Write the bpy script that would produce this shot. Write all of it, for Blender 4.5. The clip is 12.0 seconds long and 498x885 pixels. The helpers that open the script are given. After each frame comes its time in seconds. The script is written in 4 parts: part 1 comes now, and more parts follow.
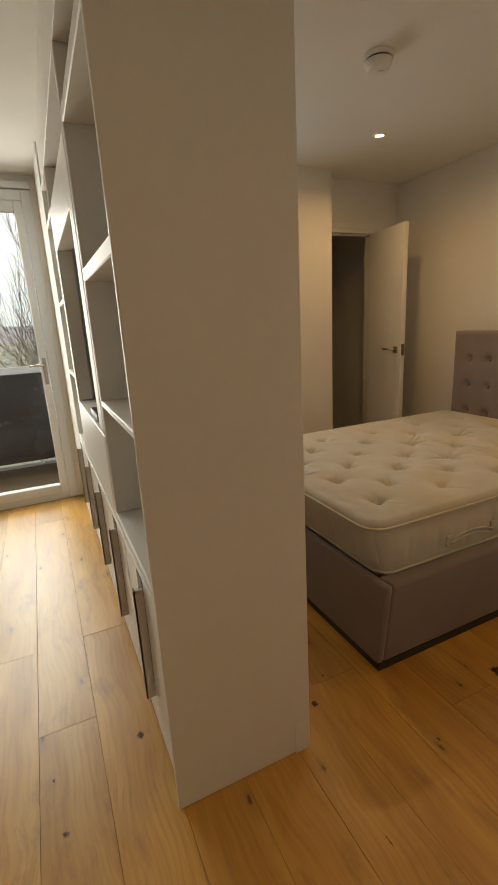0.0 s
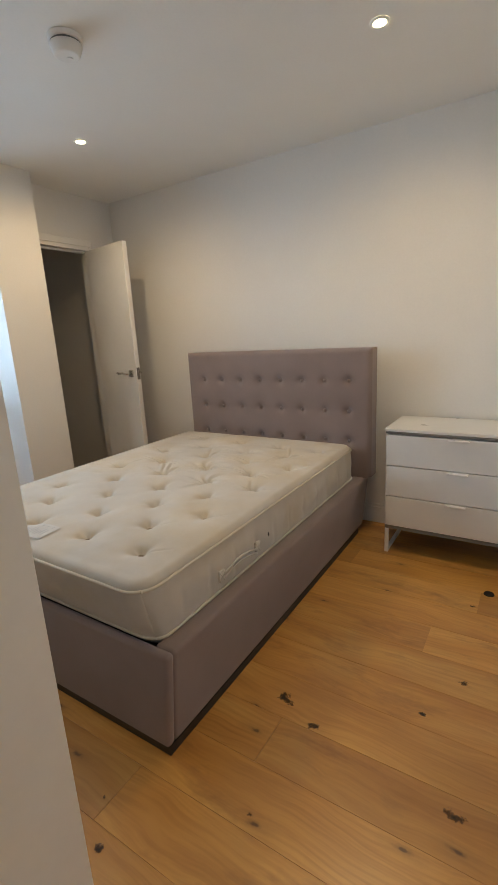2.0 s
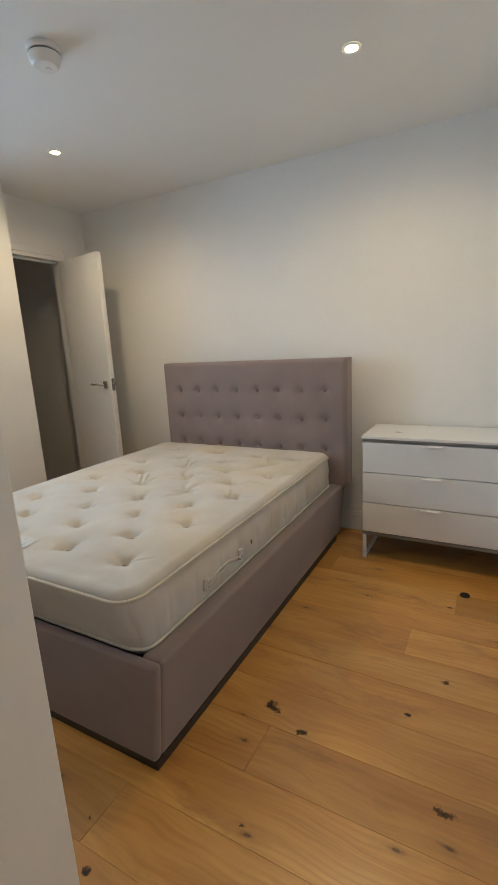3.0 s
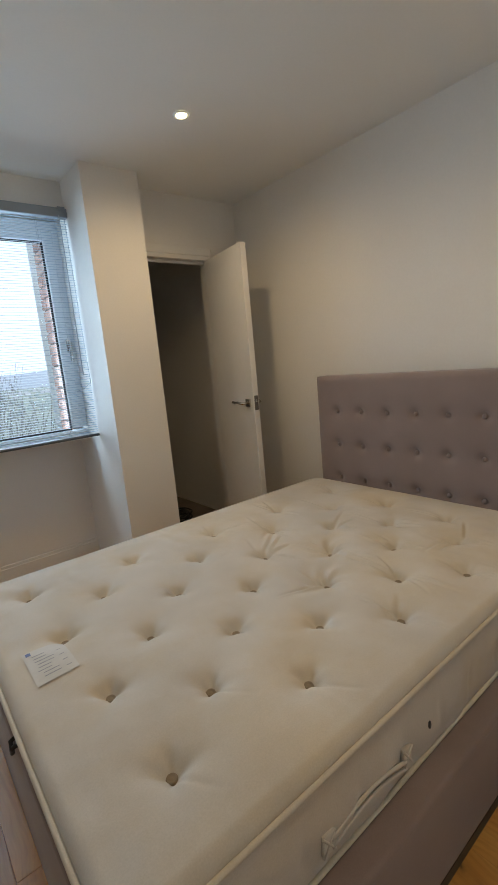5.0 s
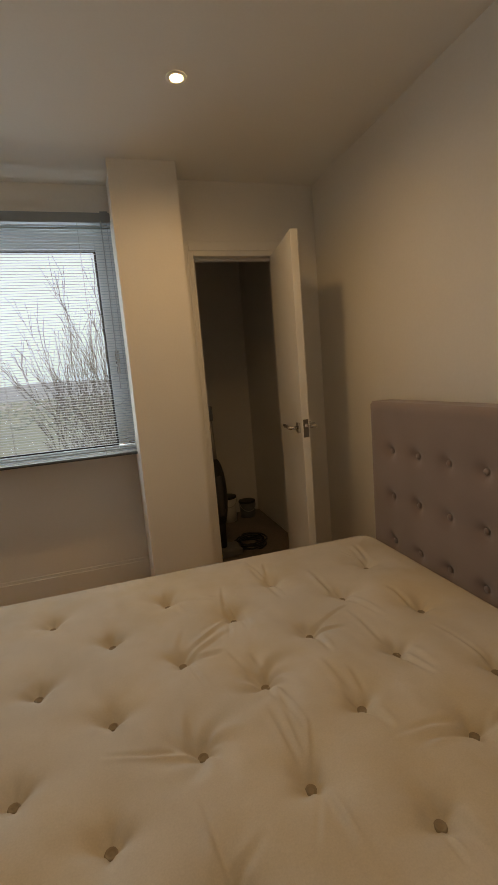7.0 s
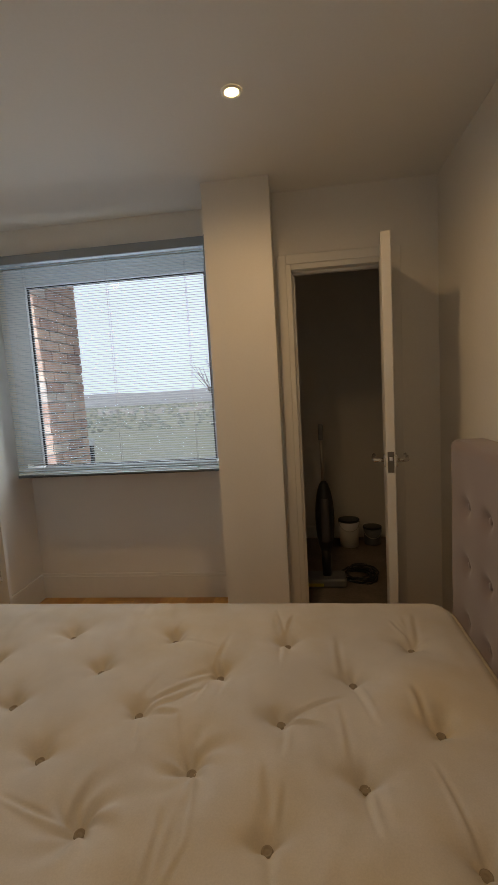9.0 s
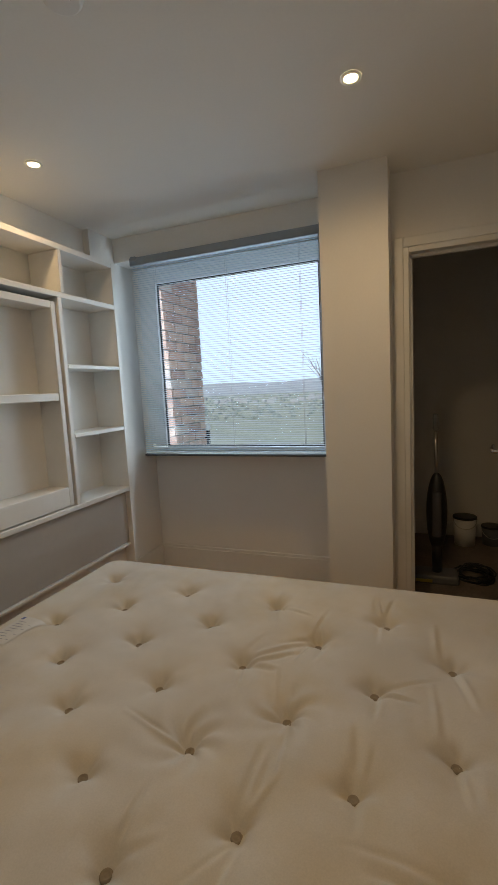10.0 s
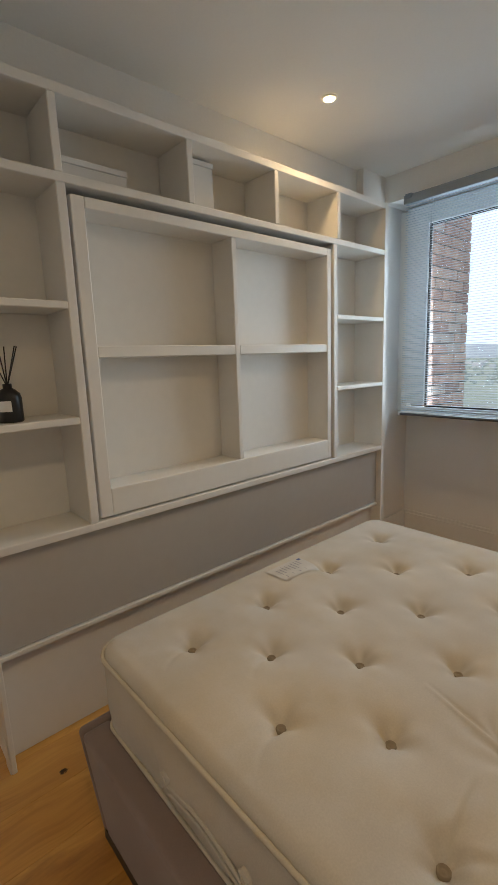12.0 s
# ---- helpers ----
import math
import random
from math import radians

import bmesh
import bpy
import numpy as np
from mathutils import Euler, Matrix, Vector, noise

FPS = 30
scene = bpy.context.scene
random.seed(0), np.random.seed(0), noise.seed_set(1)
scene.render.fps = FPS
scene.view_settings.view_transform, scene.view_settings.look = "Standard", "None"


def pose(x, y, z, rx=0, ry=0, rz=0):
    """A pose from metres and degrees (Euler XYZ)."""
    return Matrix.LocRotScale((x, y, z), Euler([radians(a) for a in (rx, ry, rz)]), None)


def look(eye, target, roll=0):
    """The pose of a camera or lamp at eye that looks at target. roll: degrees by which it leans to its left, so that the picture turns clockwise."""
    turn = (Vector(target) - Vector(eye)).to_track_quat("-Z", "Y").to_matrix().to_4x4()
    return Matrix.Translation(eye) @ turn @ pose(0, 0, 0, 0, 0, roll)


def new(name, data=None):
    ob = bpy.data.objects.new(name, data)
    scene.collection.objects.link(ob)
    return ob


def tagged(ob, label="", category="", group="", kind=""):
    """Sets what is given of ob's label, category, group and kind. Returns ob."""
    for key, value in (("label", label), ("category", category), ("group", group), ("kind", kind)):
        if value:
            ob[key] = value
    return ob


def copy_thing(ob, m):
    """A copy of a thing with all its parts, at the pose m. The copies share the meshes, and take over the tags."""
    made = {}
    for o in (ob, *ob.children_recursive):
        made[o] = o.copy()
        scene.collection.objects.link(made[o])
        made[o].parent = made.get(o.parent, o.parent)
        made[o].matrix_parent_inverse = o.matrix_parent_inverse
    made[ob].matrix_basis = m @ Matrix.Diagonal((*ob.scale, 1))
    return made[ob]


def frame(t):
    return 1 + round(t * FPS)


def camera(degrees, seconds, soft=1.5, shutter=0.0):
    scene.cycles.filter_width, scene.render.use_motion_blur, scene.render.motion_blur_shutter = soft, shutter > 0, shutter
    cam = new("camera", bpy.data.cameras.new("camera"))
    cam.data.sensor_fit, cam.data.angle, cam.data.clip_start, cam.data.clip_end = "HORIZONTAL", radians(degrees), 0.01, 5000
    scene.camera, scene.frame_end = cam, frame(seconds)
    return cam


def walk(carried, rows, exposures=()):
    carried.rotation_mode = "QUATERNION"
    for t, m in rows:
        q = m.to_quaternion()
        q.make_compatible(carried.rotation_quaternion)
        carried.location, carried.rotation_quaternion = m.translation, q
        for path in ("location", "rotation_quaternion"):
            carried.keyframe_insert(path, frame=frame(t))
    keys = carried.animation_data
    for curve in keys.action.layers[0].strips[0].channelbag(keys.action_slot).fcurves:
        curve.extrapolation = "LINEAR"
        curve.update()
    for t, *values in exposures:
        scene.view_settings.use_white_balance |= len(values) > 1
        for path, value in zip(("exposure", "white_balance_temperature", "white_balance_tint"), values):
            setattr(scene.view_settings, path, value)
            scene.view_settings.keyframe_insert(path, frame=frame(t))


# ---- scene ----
cam = camera(58.1, 12.0)
EXPOSURES = [
    (0, -0.35, 9320, 11), (0.5, 0.27, 9900, 10), (1.0, 0.33, 8100, 9), (1.5, 0.29, 6800, 8), (2.0, 0.46, 6000, 6), (2.5, 0.58, 5750, 4), (4.5, 0.20, 5250, 2), (5.0, 0.05, 6120, 5), (5.5, -0.25, 6520, 7),
    (6.0, -0.55, 7420, 10), (6.5, -0.67, 8020, 12), (7.0, -0.59, 8520, 12), (9.0, -0.61, 7680, 12), (9.5, -0.57, 7280, 9), (10.5, -0.40, 6530, 6), (11.5, -0.33, 6680, 5), (12.0, -0.16, 6830, 7),
]
PATH = [
    (0, (0.0137, 0.2247, 1.3629), (0.8516, 2.0737, 0.8243), -3.1),
    (0.5, (0.1281, 0.3255, 1.3577), (1.2169, 2.0391, 0.8222), -3.7),
    (1, (0.3087, 0.399, 1.3514), (1.658, 1.9173, 0.818), -3.7),
    (1.5, (0.2961, 0.4284, 1.3503), (1.8575, 1.7325, 0.8306), -3.8),
    (2, (0.2111, 0.4652, 1.3472), (1.9246, 1.5729, 0.8505), -3.2),
    (2.5, (0.1575, 0.4736, 1.3387), (1.9572, 1.4469, 0.8673), -2.7),
    (2.7, (0.148, 0.483, 1.3272), (1.9562, 1.449, 0.8704), -2.8),
    (4.5, (0.735, 0.7402, 1.3482), (2.184, 2.2103, 0.9576), -5.0),
    (5, (0.9366, 0.9167, 1.3493), (2.2197, 2.5368, 0.9776), -5.3),
    (5.5, (1.1519, 0.9566, 1.3429), (2.2491, 2.7122, 0.988), -5.0),
    (6, (1.3965, 0.9398, 1.3461), (2.3184, 2.7961, 1.0091), -4.8),
    (6.5, (1.6433, 0.9765, 1.3524), (2.4192, 2.9022, 1.0353), -4.9),
    (7, (1.8659, 1.0122, 1.3765), (2.4465, 3.0072, 1.0689), -4.7),
    (9, (2.4276, 1.1235, 1.4269), (2.1714, 3.1952, 1.196), -3.4),
    (9.5, (2.4759, 1.0794, 1.4227), (1.9908, 3.109, 1.1907), -3.1),
    (10, (2.456, 1.05, 1.406), (1.7021, 2.9935, 1.1582), -3.0),
    (10.5, (2.4003, 1.0322, 1.3986), (1.4018, 2.8602, 1.134), -3.0),
    (11, (2.351, 1.0332, 1.3839), (1.1382, 2.7237, 1.0962), -3.1),
    (11.5, (2.2712, 1.0269, 1.3776), (0.8925, 2.5798, 1.0647), -2.9),
    (12, (2.1798, 1.0091, 1.3702), (0.631, 2.3751, 0.9901), -2.1),
]
walk(cam, [(t, look(eye, target, roll)) for t, eye, target, roll in PATH], EXPOSURES)

# ---- light ----
world = bpy.data.worlds.new("overcast_sky")
scene.world = world
world.use_nodes = True
wn = world.node_tree.nodes
sky = wn.new("ShaderNodeTexSky")
sky.sky_type = "NISHITA"
sky.sun_disc = False
sky.sun_elevation, sky.sun_rotation = radians(38), radians(180)
sky.dust_density, sky.air_density = 4.0, 1.0
world.node_tree.links.new(sky.outputs[0], wn["Background"].inputs[0])
wn["Background"].inputs[1].default_value = 0.15

sun = new("sun", bpy.data.lights.new("sun", "SUN"))
sun.data.energy, sun.data.angle, sun.data.color = 2.2, radians(20), (1.0, 0.97, 0.92)
sun.matrix_world = pose(0, 0, 20, 52, 0, -15)

# ---- plan: one plan unit in metres ----
U = 1.05
WORLD_AT = {}


def lamp_area(name, at, size_x, size_y, energy, colour, aim):
    data = bpy.data.lights.new(name, "AREA")
    data.shape, data.size, data.size_y, data.energy, data.color = "RECTANGLE", size_x, size_y, energy, colour
    ob = new(name, data)
    ob.matrix_world = look([c * U for c in at], [c * U for c in aim])
    return ob


lamp_area("window_daylight", (1.17, 3.95, 1.5), 1.3, 1.2, 34, (0.66, 0.83, 1.0), (1.17, 0, 1.2))
lamp_area("balcony_daylight", (-0.6, 4.3, 1.3), 1.3, 1.9, 66, (0.74, 0.87, 1.0), (-0.4, 1.7, 0.0))

# ---- materials ----


def nodes_of(name):
    m = bpy.data.materials.new(name)
    m.use_nodes = True
    return m, m.node_tree.nodes, m.node_tree.links, m.node_tree.nodes["Principled BSDF"]


def coords(n, l, kind="Object", scale=(1, 1, 1), random_shift=False):
    tc = n.new("ShaderNodeTexCoord")
    mp = n.new("ShaderNodeMapping")
    mp.inputs["Scale"].default_value = scale
    l.new(tc.outputs[kind], mp.inputs["Vector"])
    if random_shift:
        info = n.new("ShaderNodeObjectInfo")
        mul = n.new("ShaderNodeMath")
        mul.operation, mul.inputs[1].default_value = "MULTIPLY", 37.0
        l.new(info.outputs["Random"], mul.inputs[0])
        comb = n.new("ShaderNodeCombineXYZ")
        for k in range(3):
            l.new(mul.outputs[0], comb.inputs[k])
        l.new(comb.outputs[0], mp.inputs["Location"])
    return mp.outputs[0]


def noise_tex(n, l, vec, scale, detail=4, rough=0.55):
    t = n.new("ShaderNodeTexNoise")
    t.inputs["Scale"].default_value, t.inputs["Detail"].default_value, t.inputs["Roughness"].default_value = scale, detail, rough
    l.new(vec, t.inputs["Vector"])
    return t.outputs["Fac"]


def ramp(n, l, fac, stops):
    r = n.new("ShaderNodeValToRGB")
    e = r.color_ramp.elements
    e[0].position, e[0].color = stops[0][0], (*stops[0][1], 1)
    e[1].position, e[1].color = stops[-1][0], (*stops[-1][1], 1)
    for p, c in stops[1:-1]:
        k = e.new(p)
        k.color = (*c, 1)
    l.new(fac, r.inputs[0])
    return r.outputs[0]


def mix(n, l, a, b, fac, mode="MIX"):
    m = n.new("ShaderNodeMix")
    m.data_type, m.blend_type = "RGBA", mode
    for sock, val in ((m.inputs[0], fac), (m.inputs[6], a), (m.inputs[7], b)):
        if isinstance(val, (int, float)):
            sock.default_value = val
        elif isinstance(val, tuple):
            sock.default_value = (*val, 1)
        else:
            l.new(val, sock)
    return m.outputs[2]


def bump(n, l, p, height, strength, distance=0.01):
    b = n.new("ShaderNodeBump")
    b.inputs["Strength"].default_value, b.inputs["Distance"].default_value = strength, distance
    l.new(height, b.inputs["Height"])
    l.new(b.outputs[0], p.inputs["Normal"])


def surface(name, colour, rough=0.6, metal=0.0, vary=0.06, big=1.3, fine=60, relief=0.08, gloss_vary=0.1, spec=0.5):
    """Two scales of colour variation, uneven gloss and a fine relief."""
    m, n, l, p = nodes_of(name)
    v = coords(n, l)
    a = noise_tex(n, l, v, big, 5)
    b = noise_tex(n, l, v, fine, 3)
    lo = tuple(c * (1 - vary) for c in colour)
    hi = tuple(min(1, c * (1 + vary)) for c in colour)
    c1 = ramp(n, l, a, [(0.3, lo), (0.7, hi)])
    c2 = ramp(n, l, b, [(0.3, (1 - vary,) * 3), (0.7, (1, 1, 1))])
    l.new(mix(n, l, c1, c2, 1.0, "MULTIPLY"), p.inputs["Base Color"])
    rr = ramp(n, l, a, [(0.3, (max(0, rough - gloss_vary),) * 3), (0.7, (min(1, rough + gloss_vary),) * 3)])
    l.new(rr, p.inputs["Roughness"])
    p.inputs["Metallic"].default_value = metal
    p.inputs["Specular IOR Level"].default_value = spec
    if relief:
        bump(n, l, p, b, relief, 0.002)
    return m


def oak(name):
    m, n, l, p = nodes_of(name)
    info = n.new("ShaderNodeObjectInfo")
    v4 = coords(n, l, "Object", (1, 1, 1), True)
    # slow bends of the grain along the board
    bend = n.new("ShaderNodeTexNoise")
    bend.inputs["Scale"].default_value, bend.inputs["Detail"].default_value = 2.6, 2.0
    l.new(v4, bend.inputs["Vector"])
    push = n.new("ShaderNodeVectorMath")
    push.operation, push.inputs[1].default_value = "MULTIPLY_ADD", (0.10, 0.0, 0.0)
    l.new(bend.outputs["Color"], push.inputs[0]), l.new(v4, push.inputs[2])

    def stretched(sx, sy):
        mp = n.new("ShaderNodeMapping")
        mp.inputs["Scale"].default_value = (sx, sy, sx)
        l.new(push.outputs[0], mp.inputs["Vector"])
        return mp.outputs[0]

    tone = noise_tex(n, l, stretched(5.0, 0.8), 1.3, 3, 0.5)
    grain = noise_tex(n, l, stretched(46.0, 2.2), 1.6, 5, 0.65)
    base = ramp(n, l, tone, [(0.28, (0.45, 0.21, 0.044)), (0.5, (0.59, 0.310, 0.074)), (0.72, (0.69, 0.41, 0.118))])
    c = mix(n, l, base, ramp(n, l, grain, [(0.34, (0.74, 0.66, 0.56)), (0.58, (1, 1, 1))]), 0.6, "MULTIPLY")
    tint = ramp(n, l, info.outputs["Random"], [(0.0, (0.78, 0.74, 0.68)), (0.3, (0.95, 0.94, 0.92)), (0.7, (1.04, 1.03, 1.0)), (1.0, (1.15, 1.17, 1.18))])
    c = mix(n, l, c, tint, 1.0, "MULTIPLY")
    # cathedral figure in patches
    wave = n.new("ShaderNodeTexWave")
    wave.wave_type, wave.bands_direction = "BANDS", "X"
    wave.inputs["Scale"].default_value, wave.inputs["Distortion"].default_value = 5.5, 15.0
    wave.inputs["Detail"].default_value, wave.inputs["Detail Scale"].default_value = 2.0, 0.5
    l.new(stretched(2.4, 0.5), wave.inputs["Vector"])
    patch = ramp(n, l, noise_tex(n, l, v4, 1.7, 2), [(0.50, (0, 0, 0)), (0.66, (0.28,) * 3)])
    c = mix(n, l, c, mix(n, l, c, ramp(n, l, wave.outputs["Fac"], [(0.05, (0.60, 0.48, 0.36)), (0.35, (1, 1, 1))]), 1.0, "MULTIPLY"), patch)
    # brown heartwood smudges and small pin knots
    smudge = ramp(n, l, noise_tex(n, l, stretched(6.0, 2.0), 1.1, 5, 0.7), [(0.55, (0, 0, 0)), (0.72, (0.6,) * 3)])
    c = mix(n, l, c, (0.22, 0.095, 0.03), smudge)
    vor = n.new("ShaderNodeTexVoronoi")
    vor.voronoi_dimensions = "2D"
    vor.inputs["Scale"].default_value = 1.0
    l.new(stretched(6.0, 2.2), vor.inputs["Vector"])
    keep = n.new("ShaderNodeSeparateColor")
    l.new(vor.outputs["Color"], keep.inputs[0])
    ragged = n.new("ShaderNodeMath")
    ragged.operation, ragged.inputs[1].default_value = "MULTIPLY_ADD", 0.10
    l.new(noise_tex(n, l, v4, 45, 3), ragged.inputs[0]), l.new(vor.outputs["Distance"], ragged.inputs[2])
    knot = ramp(n, l, ragged.outputs[0], [(0.065, (0.85,) * 3), (0.085, (0.4,) * 3), (0.12, (0.15,) * 3), (0.24, (0, 0, 0))])
    some = ramp(n, l, keep.outputs[0], [(0.60, (0, 0, 0)), (0.70, (1, 1, 1))])
    c = mix(n, l, c, (0.06, 0.022, 0.008), mix(n, l, knot, some, 1.0, "MULTIPLY"))
    l.new(c, p.inputs["Base Color"])
    l.new(ramp(n, l, grain, [(0.2, (0.26,) * 3), (0.8, (0.42,) * 3)]), p.inputs["Roughness"])
    p.inputs["Coat Weight"].default_value, p.inputs["Coat Roughness"].default_value = 0.6, 0.34
    bump(n, l, p, grain, 0.10, 0.001)
    return m


def knot_wood(name):
    """A dark ragged knot that fades into the board round it."""
    m, n, l, p = nodes_of(name)
    tc = n.new("ShaderNodeTexCoord")
    ln = n.new("ShaderNodeVectorMath")
    ln.operation = "LENGTH"
    mp = n.new("ShaderNodeMapping")
    mp.inputs["Location"].default_value, mp.inputs["Scale"].default_value = (-1, -1, 0), (2, 2, 0)
    l.new(tc.outputs["Generated"], mp.inputs["Vector"]), l.new(mp.outputs[0], ln.inputs[0])
    v = coords(n, l, "Object", (1, 1, 1), True)
    rag = n.new("ShaderNodeMath")
    rag.operation, rag.inputs[1].default_value = "MULTIPLY_ADD", 1.5
    l.new(noise_tex(n, l, v, 30, 5, 0.7), rag.inputs[0]), l.new(ln.outputs["Value"], rag.inputs[2])
    l.new(ramp(n, l, rag.outputs[0], [(0.74, (0.012, 0.007, 0.004)), (0.88, (0.10, 0.042, 0.014)), (1.2, (0.28, 0.13, 0.04))]), p.inputs["Base Color"])
    fade = ramp(n, l, rag.outputs[0], [(0.80, (0.95,) * 3), (0.97, (0.5,) * 3), (1.42, (0, 0, 0))])
    l.new(fade, p.inputs["Alpha"])
    p.inputs["Roughness"].default_value = 0.45
    return m


def fabric(name, colour, scale=420, fuzz=0.3, stain=None):
    m, n, l, p = nodes_of(name)
    v = coords(n, l)
    w = noise_tex(n, l, v, scale, 2, 0.6)
    big = noise_tex(n, l, v, 3.0, 4)
    c = mix(n, l, ramp(n, l, big, [(0.3, tuple(x * 0.9 for x in colour)), (0.7, tuple(x * 1.08 for x in colour))]),
            ramp(n, l, w, [(0.3, (0.94,) * 3), (0.7, (1.03,) * 3)]), 1.0, "MULTIPLY")
    if stain:
        c = mix(n, l, c, stain, ramp(n, l, noise_tex(n, l, v, 2.4, 5, 0.6), [(0.46, (0, 0, 0)), (0.68, (0.75,) * 3)]), "MULTIPLY")
    l.new(c, p.inputs["Base Color"])
    p.inputs["Roughness"].default_value = 0.9
    p.inputs["Sheen Weight"].default_value = fuzz
    p.inputs["Specular IOR Level"].default_value = 0.2
    bump(n, l, p, w, 0.08, 0.001)
    return m


def brickwork(name):
    m, n, l, p = nodes_of(name)
    info = n.new("ShaderNodeObjectInfo")
    v = coords(n, l, "Object", (1, 1, 1), True)
    a = noise_tex(n, l, v, 9, 5)
    b = noise_tex(n, l, v, 80, 3)
    body = ramp(n, l, info.outputs["Random"], [(0.0, (0.42, 0.25, 0.20)), (0.4, (0.58, 0.36, 0.28)), (0.75, (0.64, 0.43, 0.34)), (1.0, (0.54, 0.43, 0.39))])
    c = mix(n, l, body, ramp(n, l, a, [(0.3, (0.75,) * 3), (0.7, (1.15,) * 3)]), 1.0, "MULTIPLY")
    l.new(c, p.inputs["Base Color"])
    p.inputs["Roughness"].default_value = 0.9
    bump(n, l, p, b, 0.5, 0.004)
    return m


def clear_glass(name, tint=(0.96, 0.98, 1.0)):
    m, n, l, p = nodes_of(name)
    out = n["Material Output"]
    tr = n.new("ShaderNodeBsdfTransparent")
    tr.inputs[0].default_value = (*tint, 1)
    gl = n.new("ShaderNodeBsdfGlossy")
    gl.inputs["Roughness"].default_value = 0.02
    fr = n.new("ShaderNodeFresnel")
    fr.inputs[0].default_value = 1.45
    ms = n.new("ShaderNodeMixShader")
    l.new(fr.outputs[0], ms.inputs[0]), l.new(tr.outputs[0], ms.inputs[1]), l.new(gl.outputs[0], ms.inputs[2])
    l.new(ms.outputs[0], out.inputs[0])
    return m


def glowing(name, colour, strength):
    m, n, l, p = nodes_of(name)
    p.inputs["Emission Color"].default_value = (*colour, 1)
    p.inputs["Emission Strength"].default_value = strength
    p.inputs["Base Color"].default_value = (*colour, 1)
    return m


def land(name):
    m, n, l, p = nodes_of(name)
    v = coords(n, l)
    a = noise_tex(n, l, v, 0.02, 6, 0.6)
    b = noise_tex(n, l, v, 0.15, 5, 0.7)
    # field colours paled and greyed to stand in for haze in the air
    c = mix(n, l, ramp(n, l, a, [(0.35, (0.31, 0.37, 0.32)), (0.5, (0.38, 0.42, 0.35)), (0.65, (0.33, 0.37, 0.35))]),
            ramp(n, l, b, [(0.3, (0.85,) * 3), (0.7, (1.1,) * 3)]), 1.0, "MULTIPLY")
    l.new(c, p.inputs["Base Color"])
    p.inputs["Roughness"].default_value = 1.0
    return m


PAINT = surface("white_wall_paint", (0.82, 0.80, 0.765), 0.75, vary=0.025, relief=0.12, fine=90, spec=0.25)
CEIL = surface("white_ceiling_paint", (0.84, 0.83, 0.80), 0.85, vary=0.02, relief=0.05, fine=90, spec=0.2)
SATIN = surface("white_satin_joinery", (0.80, 0.785, 0.75), 0.42, vary=0.025, relief=0.03, fine=25)
GREYPANEL = surface("pale_grey_panel_paint", (0.50, 0.475, 0.445), 0.5, vary=0.03, relief=0.03, fine=25)
OAK = oak("oiled_oak")
KNOT = knot_wood("dark_knot")
GAP = surface("dark_joint", (0.05, 0.03, 0.015), 0.9, relief=0)
MAUVE = fabric("mauve_grey_fabric", (0.25, 0.195, 0.185))
TICK = fabric("cream_ticking", (0.585, 0.552, 0.50), 300, 0.15, (0.93, 0.84, 0.66))
PIPE = fabric("cream_piping", (0.60, 0.55, 0.46), 300, 0.1)
BTN = surface("grey_felt_button", (0.30, 0.25, 0.19), 0.9, vary=0.1, relief=0.2)
LABELM = surface("printed_label_cloth", (0.82, 0.82, 0.82), 0.7, vary=0.03)
CARE = surface("woven_label_cloth", (0.63, 0.61, 0.575), 0.8, vary=0.05)
INK = surface("label_ink", (0.30, 0.30, 0.33), 0.7)
INKBLUE = surface("label_blue_ink", (0.10, 0.13, 0.30), 0.6)
LAQ = surface("white_lacquer", (0.76, 0.755, 0.735), 0.33, vary=0.02, relief=0.02, fine=20)
GREYEDGE = surface("grey_edge_board", (0.22, 0.21, 0.19), 0.5)
STEEL = surface("brushed_steel", (0.55, 0.53, 0.50), 0.32, metal=1.0, vary=0.05, fine=200, relief=0.05)
CHROME = surface("satin_nickel", (0.62, 0.60, 0.57), 0.22, metal=1.0, vary=0.03)
BLACK = surface("black_plastic", (0.018, 0.018, 0.020), 0.4, vary=0.2)
SCREEN = surface("black_screen_glass", (0.012, 0.012, 0.014), 0.08, vary=0.1, relief=0)
UPVC = surface("white_window_plastic", (0.74, 0.76, 0.78), 0.35, vary=0.02, relief=0)
SLAT = surface("pale_blue_grey_aluminium", (0.46, 0.53, 0.62), 0.4, metal=0.1, vary=0.03, relief=0)
RAIL = surface("blue_grey_headrail", (0.30, 0.34, 0.38), 0.4, metal=0.3, vary=0.03, relief=0)
DARKRAIL = surface("dark_bottom_rail", (0.07, 0.075, 0.085), 0.4, vary=0.05, relief=0)
CORD = surface("cord", (0.5, 0.52, 0.55), 0.8, relief=0)
GLASS = clear_glass("clear_glass")
BRICK = brickwork("red_brown_brick")
MORTAR = surface("mortar", (0.20, 0.175, 0.155), 0.95, vary=0.12, fine=50, relief=0.5)
GLOW = glowing("lit_lamp_lens", (1.0, 0.78, 0.42), 25)
BARK = surface("grey_brown_bark", (0.13, 0.12, 0.11), 0.95, vary=0.25, big=3, fine=40, relief=0.6)
LAND = land("hazed_winter_land")
# distant house walls, tinted blue to stand in for the haze
TOWN = surface("hazed_pale_render", (0.50, 0.54, 0.60), 0.9, vary=0.12)
CONC = surface("grey_concrete", (0.30, 0.29, 0.28), 0.9, vary=0.12, fine=40, relief=0.3)
GREYPL = surface("grey_plastic", (0.16, 0.165, 0.175), 0.4, vary=0.1)
